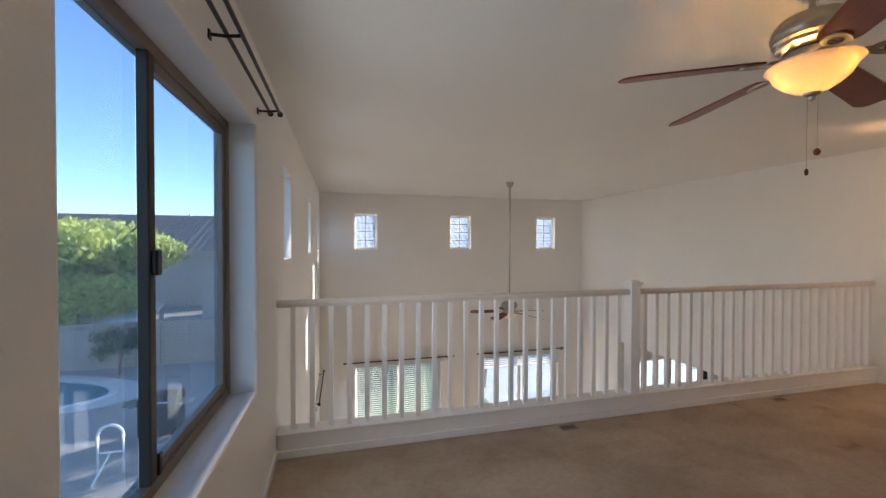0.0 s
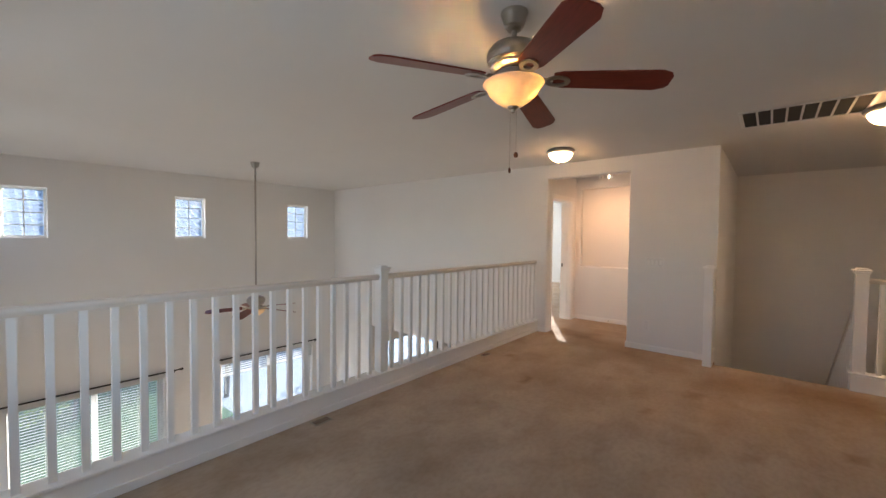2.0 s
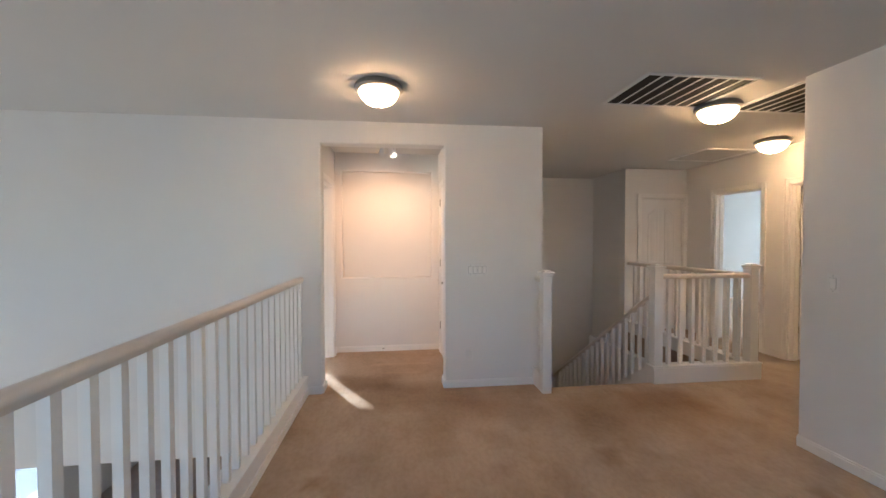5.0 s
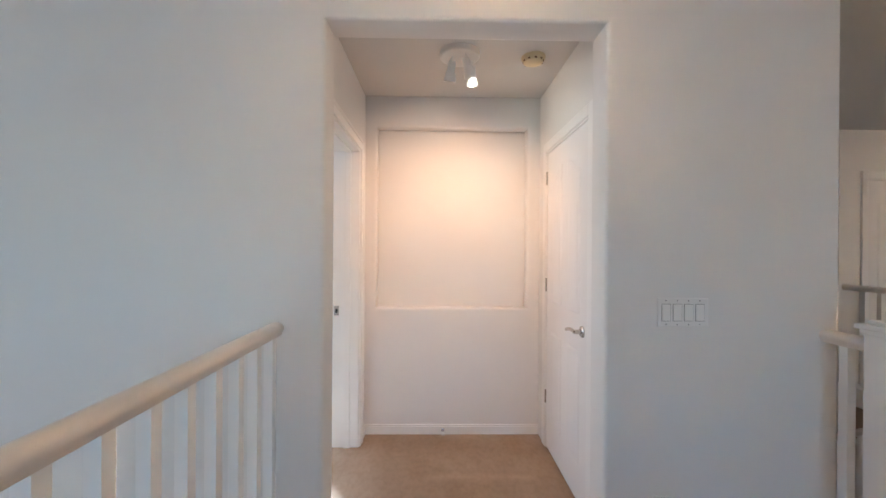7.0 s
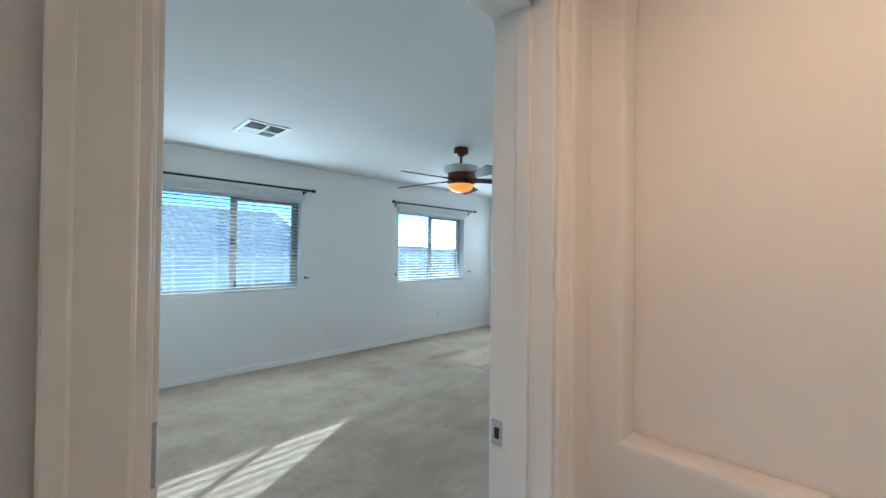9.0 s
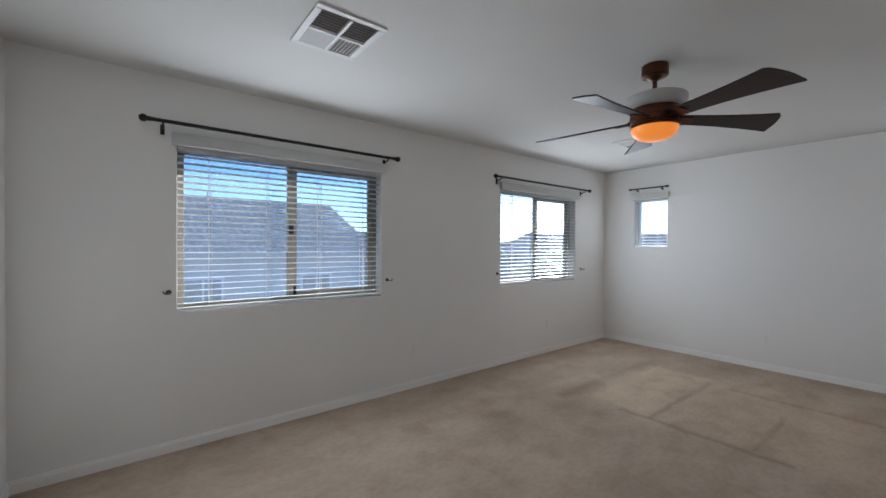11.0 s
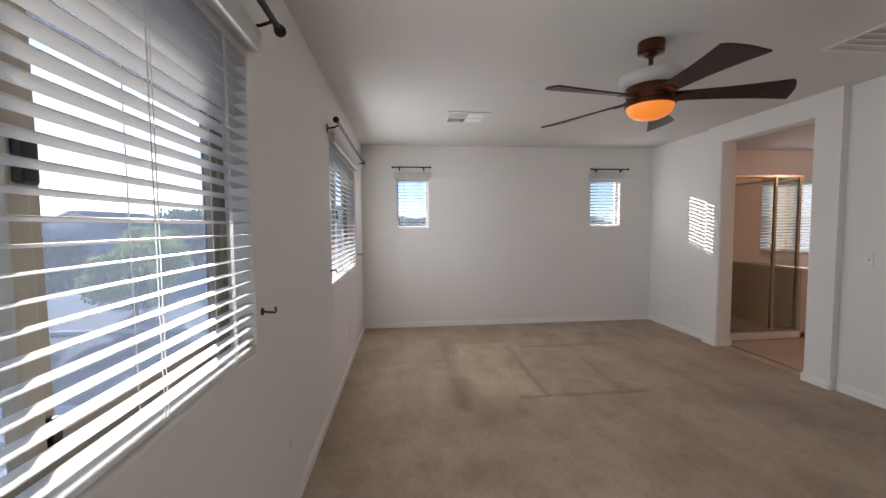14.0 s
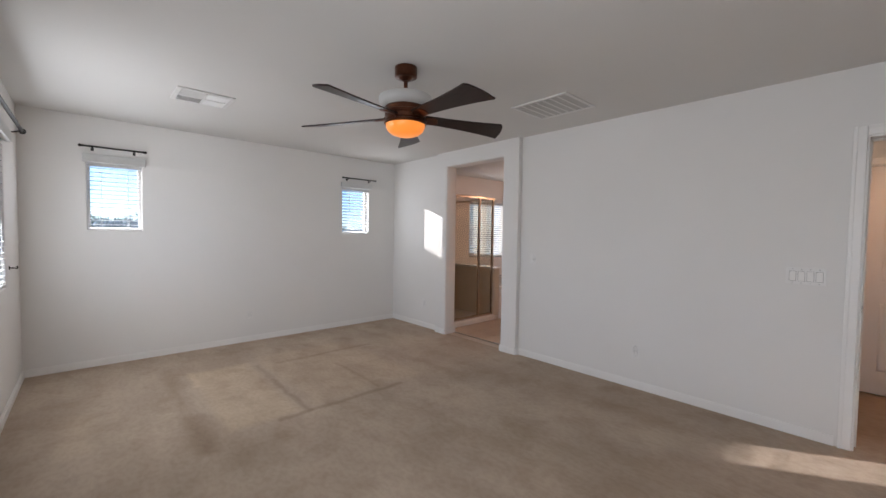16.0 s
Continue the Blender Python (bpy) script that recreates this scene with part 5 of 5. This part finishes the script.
for x in (6.153, 7.804, 9.255, 10.95):
    hk = thing("tieback_hook", "small black curtain tieback hook on the wall", "hook", (x, YB, 1.065), group="tieback hooks")
    part("rose", lathe([(0.0, 0.0), (0.016, 0.0), (0.014, -0.005), (0.0, -0.007)], (x, YB, 1.065), 16, "y"), BLACK, hk, smooth=True)
    s = 1 if x in (7.804, 10.95) else -1
    part("hook", tube([(x, YB - 0.005, 1.065), (x, YB - 0.03, 1.062), (x + s * 0.012, YB - 0.045, 1.058), (x + s * 0.026, YB - 0.045, 1.062), (x + s * 0.032, YB - 0.04, 1.076)], 0.0045, 8), BLACK, hk, smooth=True)
stop = thing("door_stop", "chrome spring door stop on hall baseboard", "door stop", (NICHE - 0.014, 2.57, 0.035))
part("spring", lathe([(0.0, 0.0), (0.012, 0.0), (0.012, -0.006), (0.006, -0.008), (0.006, -0.06), (0.0, -0.06)], (NICHE - 0.014, 2.57, 0.035), 14, "x"), CHROME, stop, smooth=True)
part("tip", lathe([(0.0, -0.058), (0.009, -0.058), (0.009, -0.072), (0.0, -0.074)], (NICHE - 0.014, 2.57, 0.035), 14, "x"), PLASTIC, stop, smooth=True)

# ---- bathroom ----
shower = thing("shower_enclosure", "framed glass shower enclosure with brass-toned metal frame", "shower", (10.95, 2.6, 0))
part("curb", box(10.41, 10.53, 2.06, 3.2, 0.0, 0.085, 0.012), TUB, shower)
part("pan", box(10.53, XB, 2.16, 3.2, 0.0, 0.05), TUB, shower)
part("knee_wall", box(10.41, XB, 2.04, 2.16, 0.0, 0.83, 0.01), SURROUND, shower)
part("knee_wall_cap", box(10.39, XB, 2.03, 2.17, 0.83, 0.855, 0.006), TUB, shower)
part("surround", box(XB - 0.012, XB - 0.001, 2.17, 3.19, 0.05, 1.9), SURROUND, shower)
part("surround", box(10.54, XB - 0.013, 3.186, 3.198, 0.05, 1.9), SURROUND, shower)
SHINE = material("warm_chrome", (0.52, 0.45, 0.38), 0.2, 1.0, scale=10)
for y in (3.175, 2.49, 2.17):
    part("post", box(10.455, 10.485, y - 0.016, y + 0.016, 0.085, 1.95, 0.003), SHINE, shower)
for z in (0.09, 1.94):
    part("track", box(10.45, 10.49, 2.155, 3.19, z, z + 0.03, 0.003), SHINE, shower)
part("track", box(10.49, XB, 2.085, 2.115, 1.94, 1.97, 0.003), SHINE, shower)
for a, b in ((2.506, 3.159), (2.186, 2.474)):
    part("glass_panel", box(10.467, 10.473, a, b, 0.12, 1.94), SHOWER_GLASS, shower).visible_shadow = False
part("glass_panel", box(10.49, XB, 2.097, 2.103, 0.856, 1.94), SHOWER_GLASS, shower).visible_shadow = False
part("pull", tube([(10.452, 2.56, 0.98), (10.43, 2.56, 1.0), (10.43, 2.56, 1.14), (10.452, 2.56, 1.16)], 0.007, 8), SHINE, shower, smooth=True)
tub = thing("bathtub", "white acrylic bathtub set in a deck below the window", "bathtub", (11.0, 1.2, 0))
part("apron", box(10.41, 10.46, 0.42, 2.03, 0.0, 0.5), TUB, tub)
part("deck", box(10.40, 10.55, 0.42, 2.03, 0.5, 0.54, 0.012), TUB, tub)
part("deck", box(11.42, XB, 0.42, 2.03, 0.5, 0.54, 0.012), TUB, tub)
part("deck", box(10.55, 11.42, 1.86, 2.03, 0.5, 0.54, 0.012), TUB, tub)
part("deck", box(10.55, 11.42, 0.42, 0.6, 0.5, 0.54, 0.012), TUB, tub)
part("basin", box(10.55, 11.42, 0.6, 1.86, 0.08, 0.16, 0.02), TUB, tub)
tagged(part("threshold", box(9.285, 10.255, 3.19, 3.215, -0.004, 0.006, 0.003), SATIN), "metal strip between carpet and tile", "threshold", kind="structure")
GROUT = material("grout", (0.36, 0.29, 0.23), 0.9, scale=6)
bath_floor = thing("bath_floor_tiles", "square beige ceramic floor tiles with pale grout", "tiles", kind="structure")
part("grout", box(8.43, 10.41, 0.43, 3.19, -0.004, 0.0), GROUT, bath_floor)
tile_mesh = finish("tile", box(-0.148, 0.148, -0.148, 0.148, 0.0, 0.004), TILE)
for i in range(6):
    for j in range(9):
        x, y = 8.72 + 0.304 * i, 0.6 + 0.304 * j
        if y + 0.148 < 3.19 and x + 0.148 < 10.41:
            part("tile", tile_mesh, TILE, bath_floor).location = (x, y, 0.0)

# ---- outdoors ----
GZ = LOW - 0.25


def leaf_cloud(center, radii, count, size, seed, lumps=9):
    """Many small leaves in uneven clumps."""
    rng = random.Random(seed)
    clumps = [(Vector((rng.uniform(-0.75, 0.75) * radii[0], rng.uniform(-0.75, 0.75) * radii[1], rng.uniform(-0.7, 0.75) * radii[2])), rng.uniform(0.3, 0.55)) for _ in range(lumps)]
    verts, faces = [], []
    for _ in range(count):
        c, s = rng.choice(clumps)
        d = Vector((rng.gauss(0, 1), rng.gauss(0, 1), rng.gauss(0, 1))).normalized() * s * rng.random() ** 0.45
        p = Vector(center) + c + Vector((d.x * radii[0], d.y * radii[1], d.z * radii[2]))
        q = Euler((rng.uniform(0, 6.3), rng.uniform(0, 6.3), rng.uniform(0, 6.3))).to_matrix()
        k = size * rng.uniform(0.6, 1.4)
        n = len(verts)
        verts += [p + q @ Vector(v) for v in ((-k, 0, 0), (0, -k * 0.45, 0), (k, 0, 0), (0, k * 0.45, k * 0.2))]
        faces.append((n, n + 1, n + 2, n + 3))
    me = bpy.data.meshes.new("crown")
    me.from_pydata(verts, [], faces)
    return me


def tree(at, height, radii, label, mat, seed, count=5000, size=0.09, trunk=0.14):
    x, y, z = at
    root = thing("tree", label, "tree", at)
    rng = random.Random(seed)
    bm = bmesh.new()
    mid = (x + 0.15, y - 0.1, z + height * 0.5)
    for pts, r in (([at, ((x + 0.05), y, z + height * 0.25), mid], trunk),):
        add_tube(bm, pts, r, 10)
    for k in range(7):
        a = rng.uniform(0, 6.3)
        tip = (x + math.cos(a) * radii[0] * 0.7, y + math.sin(a) * radii[1] * 0.7, z + height * rng.uniform(0.7, 0.95))
        add_tube(bm, [(x + 0.08, y - 0.05, z + height * 0.4), ((x + tip[0]) / 2, (y + tip[1]) / 2, z + height * 0.6), tip], trunk * 0.35, 6)
    part("trunk", bm, BARK, root)
    me = leaf_cloud((x, y, z + height - radii[2]), radii, count, size, seed, 14)
    me.materials.append(mat)
    part("crown", me, mat, root)
    return root


def tiled_slope(x0, x1, y0, z0, y1, z1, rows, roll=0.3):
    """A roof slope of curved tiles, in overlapping rows."""
    k = int((x1 - x0) / roll * 4)
    verts, faces = [], []
    for r in range(rows):
        for f, lift in ((r / rows, 0.03), ((r + 1.08) / rows, 0.0)):
            for i in range(k + 1):
                x = x0 + (x1 - x0) * i / k
                verts.append((x, y0 + (y1 - y0) * f, z0 + (z1 - z0) * f + lift + 0.03 * math.cos(2 * math.pi * i / 4)))
        b = r * 2 * (k + 1)
        for i in range(k):
            faces.append((b + i, b + i + 1, b + k + 2 + i, b + k + 1 + i))
    me = bpy.data.meshes.new("tile_slope")
    me.from_pydata(verts, [], faces)
    me.materials.append(ROOF)
    return me


def house(label, x0, x1, y0, y1, eave, ridge, mat, tiles=12, windows=4):
    root = thing("house", label, "house", ((x0 + x1) / 2, (y0 + y1) / 2, GZ))
    part("wall", box(x0, x1, y0, y1, GZ, eave), mat, root)
    ym = (y0 + y1) / 2
    o = 0.6
    roof = part("roof", tiled_slope(x0 - o, x1 + o, y0 - o, eave, ym, ridge, tiles), ROOF, root, "curved clay roof tiles")
    part("roof_slope", tiled_slope(x0 - o, x1 + o, y1 + o, eave, ym, ridge, tiles), ROOF, roof)
    bm = bmesh.new()
    for x in (x0, x1):
        a = [bm.verts.new(p) for p in ((x, y0, eave), (x, y1, eave), (x, ym, ridge - 0.15))]
        bm.faces.new(a)
    part("gable", bm, mat, root)
    part("fascia", box(x0 - o, x1 + o, y0 - o - 0.03, y0 - o, eave - 0.16, eave + 0.03), FASCIA, root)
    for x in (x0 - o, x1 + o - 0.05):
        bm = bmesh.new()
        add_prism(bm, [(y0 - o, eave - 0.18), (ym, ridge - 0.15), (y1 + o, eave - 0.18), (y1 + o, eave), (ym, ridge + 0.05), (y0 - o, eave)], 0, 0.05, Matrix(((0, 0, 1, x), (1, 0, 0, 0), (0, 1, 0, 0), (0, 0, 0, 1))))
        part("barge_board", bm, FASCIA, root)
    for k in range(windows):
        x = x0 + (x1 - x0) * (k + 0.5) / windows
        zc = eave - 1.5
        w = part("window", box(x - 0.65, x + 0.65, y0 - 0.05, y0 - 0.001, zc - 0.6, zc + 0.6), TRIM, root)
        part("pane", box(x - 0.57, x - 0.03, y0 - 0.06, y0 - 0.05, zc - 0.52, zc + 0.52), DARK, w)
        part("pane", box(x + 0.03, x + 0.57, y0 - 0.06, y0 - 0.05, zc - 0.52, zc + 0.52), DARK, w)
    for k in range(3):
        x = x0 + (x1 - x0) * (0.3 + 0.22 * k)
        part("vent_pipe", tube([(x, ym + 0.3, ridge - 0.3), (x, ym + 0.3, ridge + 0.35)], 0.06, 8), GRILLE, root)
    return root


house("neighbouring stucco house with curved brown tile roof", -6.5, 13.9, 20.5, 31.0, 1.1, 3.6, STUCCO_FAR, 14, 5)
house("tan stucco house with brown tile roof behind the block wall", -34.0, -6.0, 33.0, 45.0, 1.0, 3.9, STUCCO, 12, 4)
house("salmon stucco house across the street", 26.0, 40.0, 44.0, 55.0, 0.6, 3.0, material("salmon_stucco", (0.50, 0.30, 0.22), 0.9, second=(0.45, 0.27, 0.2), scale=1.5), 10, 4)
for k in range(5):
    house("low stucco house far along the street", 62.0 + 6 * (k % 2), 76.0 + 6 * (k % 2), -24.0 + 17 * k, -12.0 + 17 * k, 1.2, 3.5 + 0.4 * (k % 3), STUCCO_FAR, 6, 2)

bw = thing("block_fence", "tan concrete block garden wall with cap course", "fence", (-6, 17.6, GZ))
part("wall", box(-30, 13.0, 17.5, 17.7, GZ, GZ + 1.62), BLOCK, bw)
part("cap", box(-30, 13.0, 17.47, 17.73, GZ + 1.62, GZ + 1.68, 0.01), BLOCK, bw)
for k in range(12):
    part("pilaster", box(-29 + 3.6 * k, -28.6 + 3.6 * k, 17.44, 17.5, GZ, GZ + 1.7), BLOCK, bw)
for k in range(1, 8):
    part("joint", box(-30, 13.0, 17.497, 17.4995, GZ + 0.2 * k, GZ + 0.2 * k + 0.012), DECK, bw)

cover = thing("patio_cover", "pale sunlit patio roof beyond the block wall", "patio roof", (-9.2, 19.2, GZ))
part("roof", add_prism(bmesh.new(), [(18.4, -1.72), (20.0, -1.2), (20.0, -1.1), (18.4, -1.62)], 0, 4.4, Matrix(((0, 0, 1, -12.2), (1, 0, 0, 0), (0, 1, 0, 0), (0, 0, 0, 1)))), TUB, cover)
for x in (-12.1, -7.95):
    part("post", box(x, x + 0.12, 18.5, 18.62, GZ, -1.66), STUCCO, cover)
    part("post", box(x, x + 0.12, 19.8, 19.92, GZ, -1.25), STUCCO, cover)

pool = thing("swimming_pool", "kidney-shaped backyard pool with pale deck", "pool", (-10.5, 14.3, GZ), kind="structure")
ring = [(-10.6 + (2.9 + 0.5 * math.cos(2 * a)) * math.cos(a), 14.4 + (1.55 + 0.25 * math.sin(a)) * math.sin(a)) for a in [2 * math.pi * i / 40 for i in range(40)]]
deck = [(-10.6 + (p[0] + 10.6) * 1.32, 14.4 + (p[1] - 14.4) * 1.42) for p in ring]
cop = [(-10.6 + (p[0] + 10.6) * 1.06, 14.4 + (p[1] - 14.4) * 1.09) for p in ring]
part("deck", add_prism(bmesh.new(), deck, GZ, GZ + 0.03), DECK, pool)
part("coping", add_prism(bmesh.new(), cop, GZ + 0.03, GZ + 0.07), TUB, pool)
part("water", add_prism(bmesh.new(), ring, GZ + 0.03, GZ + 0.075), WATER, pool)
tagged(part("patio", box(-2.6, -0.86, 3.0, 13.0, GZ, GZ + 0.035), DECK), "pale concrete patio beside the house", "patio", kind="structure")
rails = thing("pool_ladder", "white tubular pool handrail standing by the patio", "handrail", (-4.8, 9.6, GZ))
part("rail", tube([(-5.0, 9.6, GZ), (-5.0, 9.6, GZ + 0.8)] + [(-4.78 - 0.22 * math.cos(math.pi * i / 8), 9.6, GZ + 0.8 + 0.2 * math.sin(math.pi * i / 8)) for i in range(1, 8)] + [(-4.56, 9.6, GZ + 0.8), (-4.56, 9.6, GZ)], 0.03, 10), TUB, rails, smooth=True)
part("rung", tube([(-5.0, 9.6, GZ + 0.45), (-4.56, 9.6, GZ + 0.45)], 0.02, 8), TUB, rails, smooth=True)
part("brace", tube([(-4.78, 9.6, GZ + 0.45), (-4.9, 9.2, GZ)], 0.02, 8), TUB, rails, smooth=True)
grill = thing("barbecue_grill", "black covered barbecue grill standing on gravel", "grill", (-4.5, 11.2, GZ))
part("cabinet", box(-4.9, -4.1, 10.9, 11.5, GZ + 0.1, GZ + 0.82, 0.03), BLACK, grill)
part("lid", add_prism(bmesh.new(), [(11.2 - 0.3 * math.cos(math.pi * i / 8), GZ + 0.82 + 0.28 * math.sin(math.pi * i / 8)) for i in range(9)], 0, 0.8, Matrix(((0, 0, 1, -4.9), (1, 0, 0, 0), (0, 1, 0, 0), (0, 0, 0, 1)))), BLACK, grill)
part("side_shelf", box(-5.25, -4.92, 10.95, 11.45, GZ + 0.8, GZ + 0.83, 0.01), NICKEL, grill)
part("side_shelf", box(-4.08, -3.75, 10.95, 11.45, GZ + 0.8, GZ + 0.83, 0.01), NICKEL, grill)
for x in (-4.85, -4.18):
    part("wheel", lathe([(0.0, 0.0), (0.09, 0.0), (0.09, 0.03), (0.0, 0.03)], (x, 10.96, GZ + 0.09), 16, "x"), BLACK, grill)
part("handle", tube([(-4.8, 10.87, GZ + 0.9), (-4.2, 10.87, GZ + 0.9)], 0.015, 8), CHROME, grill)
tree((-12.6, 20.2, GZ), 6.1, (5.4, 2.6, 2.3), "broad bright green mesquite tree behind the wall", LEAF, 3, 30000, 0.13)
tree((-8.0, 16.7, GZ), 1.7, (0.8, 0.6, 0.7), "small green shrub by the block wall", LEAF_DARK, 4, 1500, 0.06, 0.05)
tagged(part("lawn", box(-0.4, 3.9, 9.6, 16.8, GZ, GZ + 0.03), LAWN), "green backyard lawn", "lawn", kind="structure")
tree((4.2, 12.2, GZ), 3.6, (1.6, 1.4, 1.1), "small bare-limbed garden tree", LEAF_DARK, 8, 900, 0.05, 0.07)
tree((1.2, 13.5, GZ), 2.6, (1.5, 1.2, 1.1), "leafy green garden shrub", LEAF, 11, 2600, 0.06, 0.05)
# street side
tagged(part("road", box(16.7, 24.4, -60, 120, GZ, GZ + 0.02), ASPHALT), "grey asphalt street", "road", kind="structure")
for x in (16.4, 24.4):
    tagged(part("kerb", box(x, x + 0.3, -60, 120, GZ, GZ + 0.15, 0.0), DECK), "pale concrete street kerb", "kerb", kind="structure")
tagged(part("pavement", box(15.0, 16.4, -60, 120, GZ, GZ + 0.14), DECK), "pale concrete pavement along street", "pavement", kind="structure")
tagged(part("driveway", box(3.9, 12.8, 10.0, 17.3, GZ, GZ + 0.025), DECK), "pale side yard paving", "paving", kind="structure")
tree((7.8, 11.6, GZ), 1.5, (0.95, 0.8, 0.6), "low shrub with dry pink blossom", DRYLEAF, 21, 1800, 0.05, 0.04)
for n_, (x, y, h, r) in enumerate(((24.5, 20, 4.0, 1.9), (24.2, 24.5, 4.5, 2.2), (26, 27, 3.4, 1.8), (25, 34.5, 4.4, 2.1), (25.5, 30, 4.6, 2.3), (24.8, 40, 4.2, 2.0), (28.5, 22, 3.4, 1.5), (27, 12, 3.6, 1.9), (45, 32, 5.0, 3.0), (48, 15, 4.8, 2.8), (46, 48, 5.2, 3.2))):
    tree((x + 1.8, y, GZ), h, (r, r, h * 0.36), "grey-green street tree with loose crown", LEAF_DARK if n_ % 2 else LEAF, 40 + n_, 7000, 0.13, 0.12)
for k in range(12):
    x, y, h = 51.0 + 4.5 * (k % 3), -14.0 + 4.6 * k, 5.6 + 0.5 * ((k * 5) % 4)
    tree((x, y, GZ), h, (2.9, 2.9, h * 0.4), "grey-green street tree with loose crown", LEAF_HAZED, 70 + k, 3500, 0.22, 0.15)
hills = bmesh.new()
rng = random.Random(5)
prev = None
for i in range(121):
    a = 2 * math.pi * i / 120
    h = 4 + 9 * abs(noise.noise(Vector((math.cos(a) * 3, math.sin(a) * 3, 0)))) + 3 * noise.noise(Vector((math.cos(a) * 11, math.sin(a) * 11, 2)))
    pair = (hills.verts.new((380 * math.cos(a), 380 * math.sin(a), GZ - 0.2)), hills.verts.new((395 * math.cos(a), 395 * math.sin(a), max(h, 1.0))))
    if prev:
        hills.faces.new((prev[0], pair[0], pair[1], prev[1]))
    prev = pair
tagged(part("backdrop", hills, GRASS_GREY), "low hazy desert hills on the horizon", "hills", kind="structure")
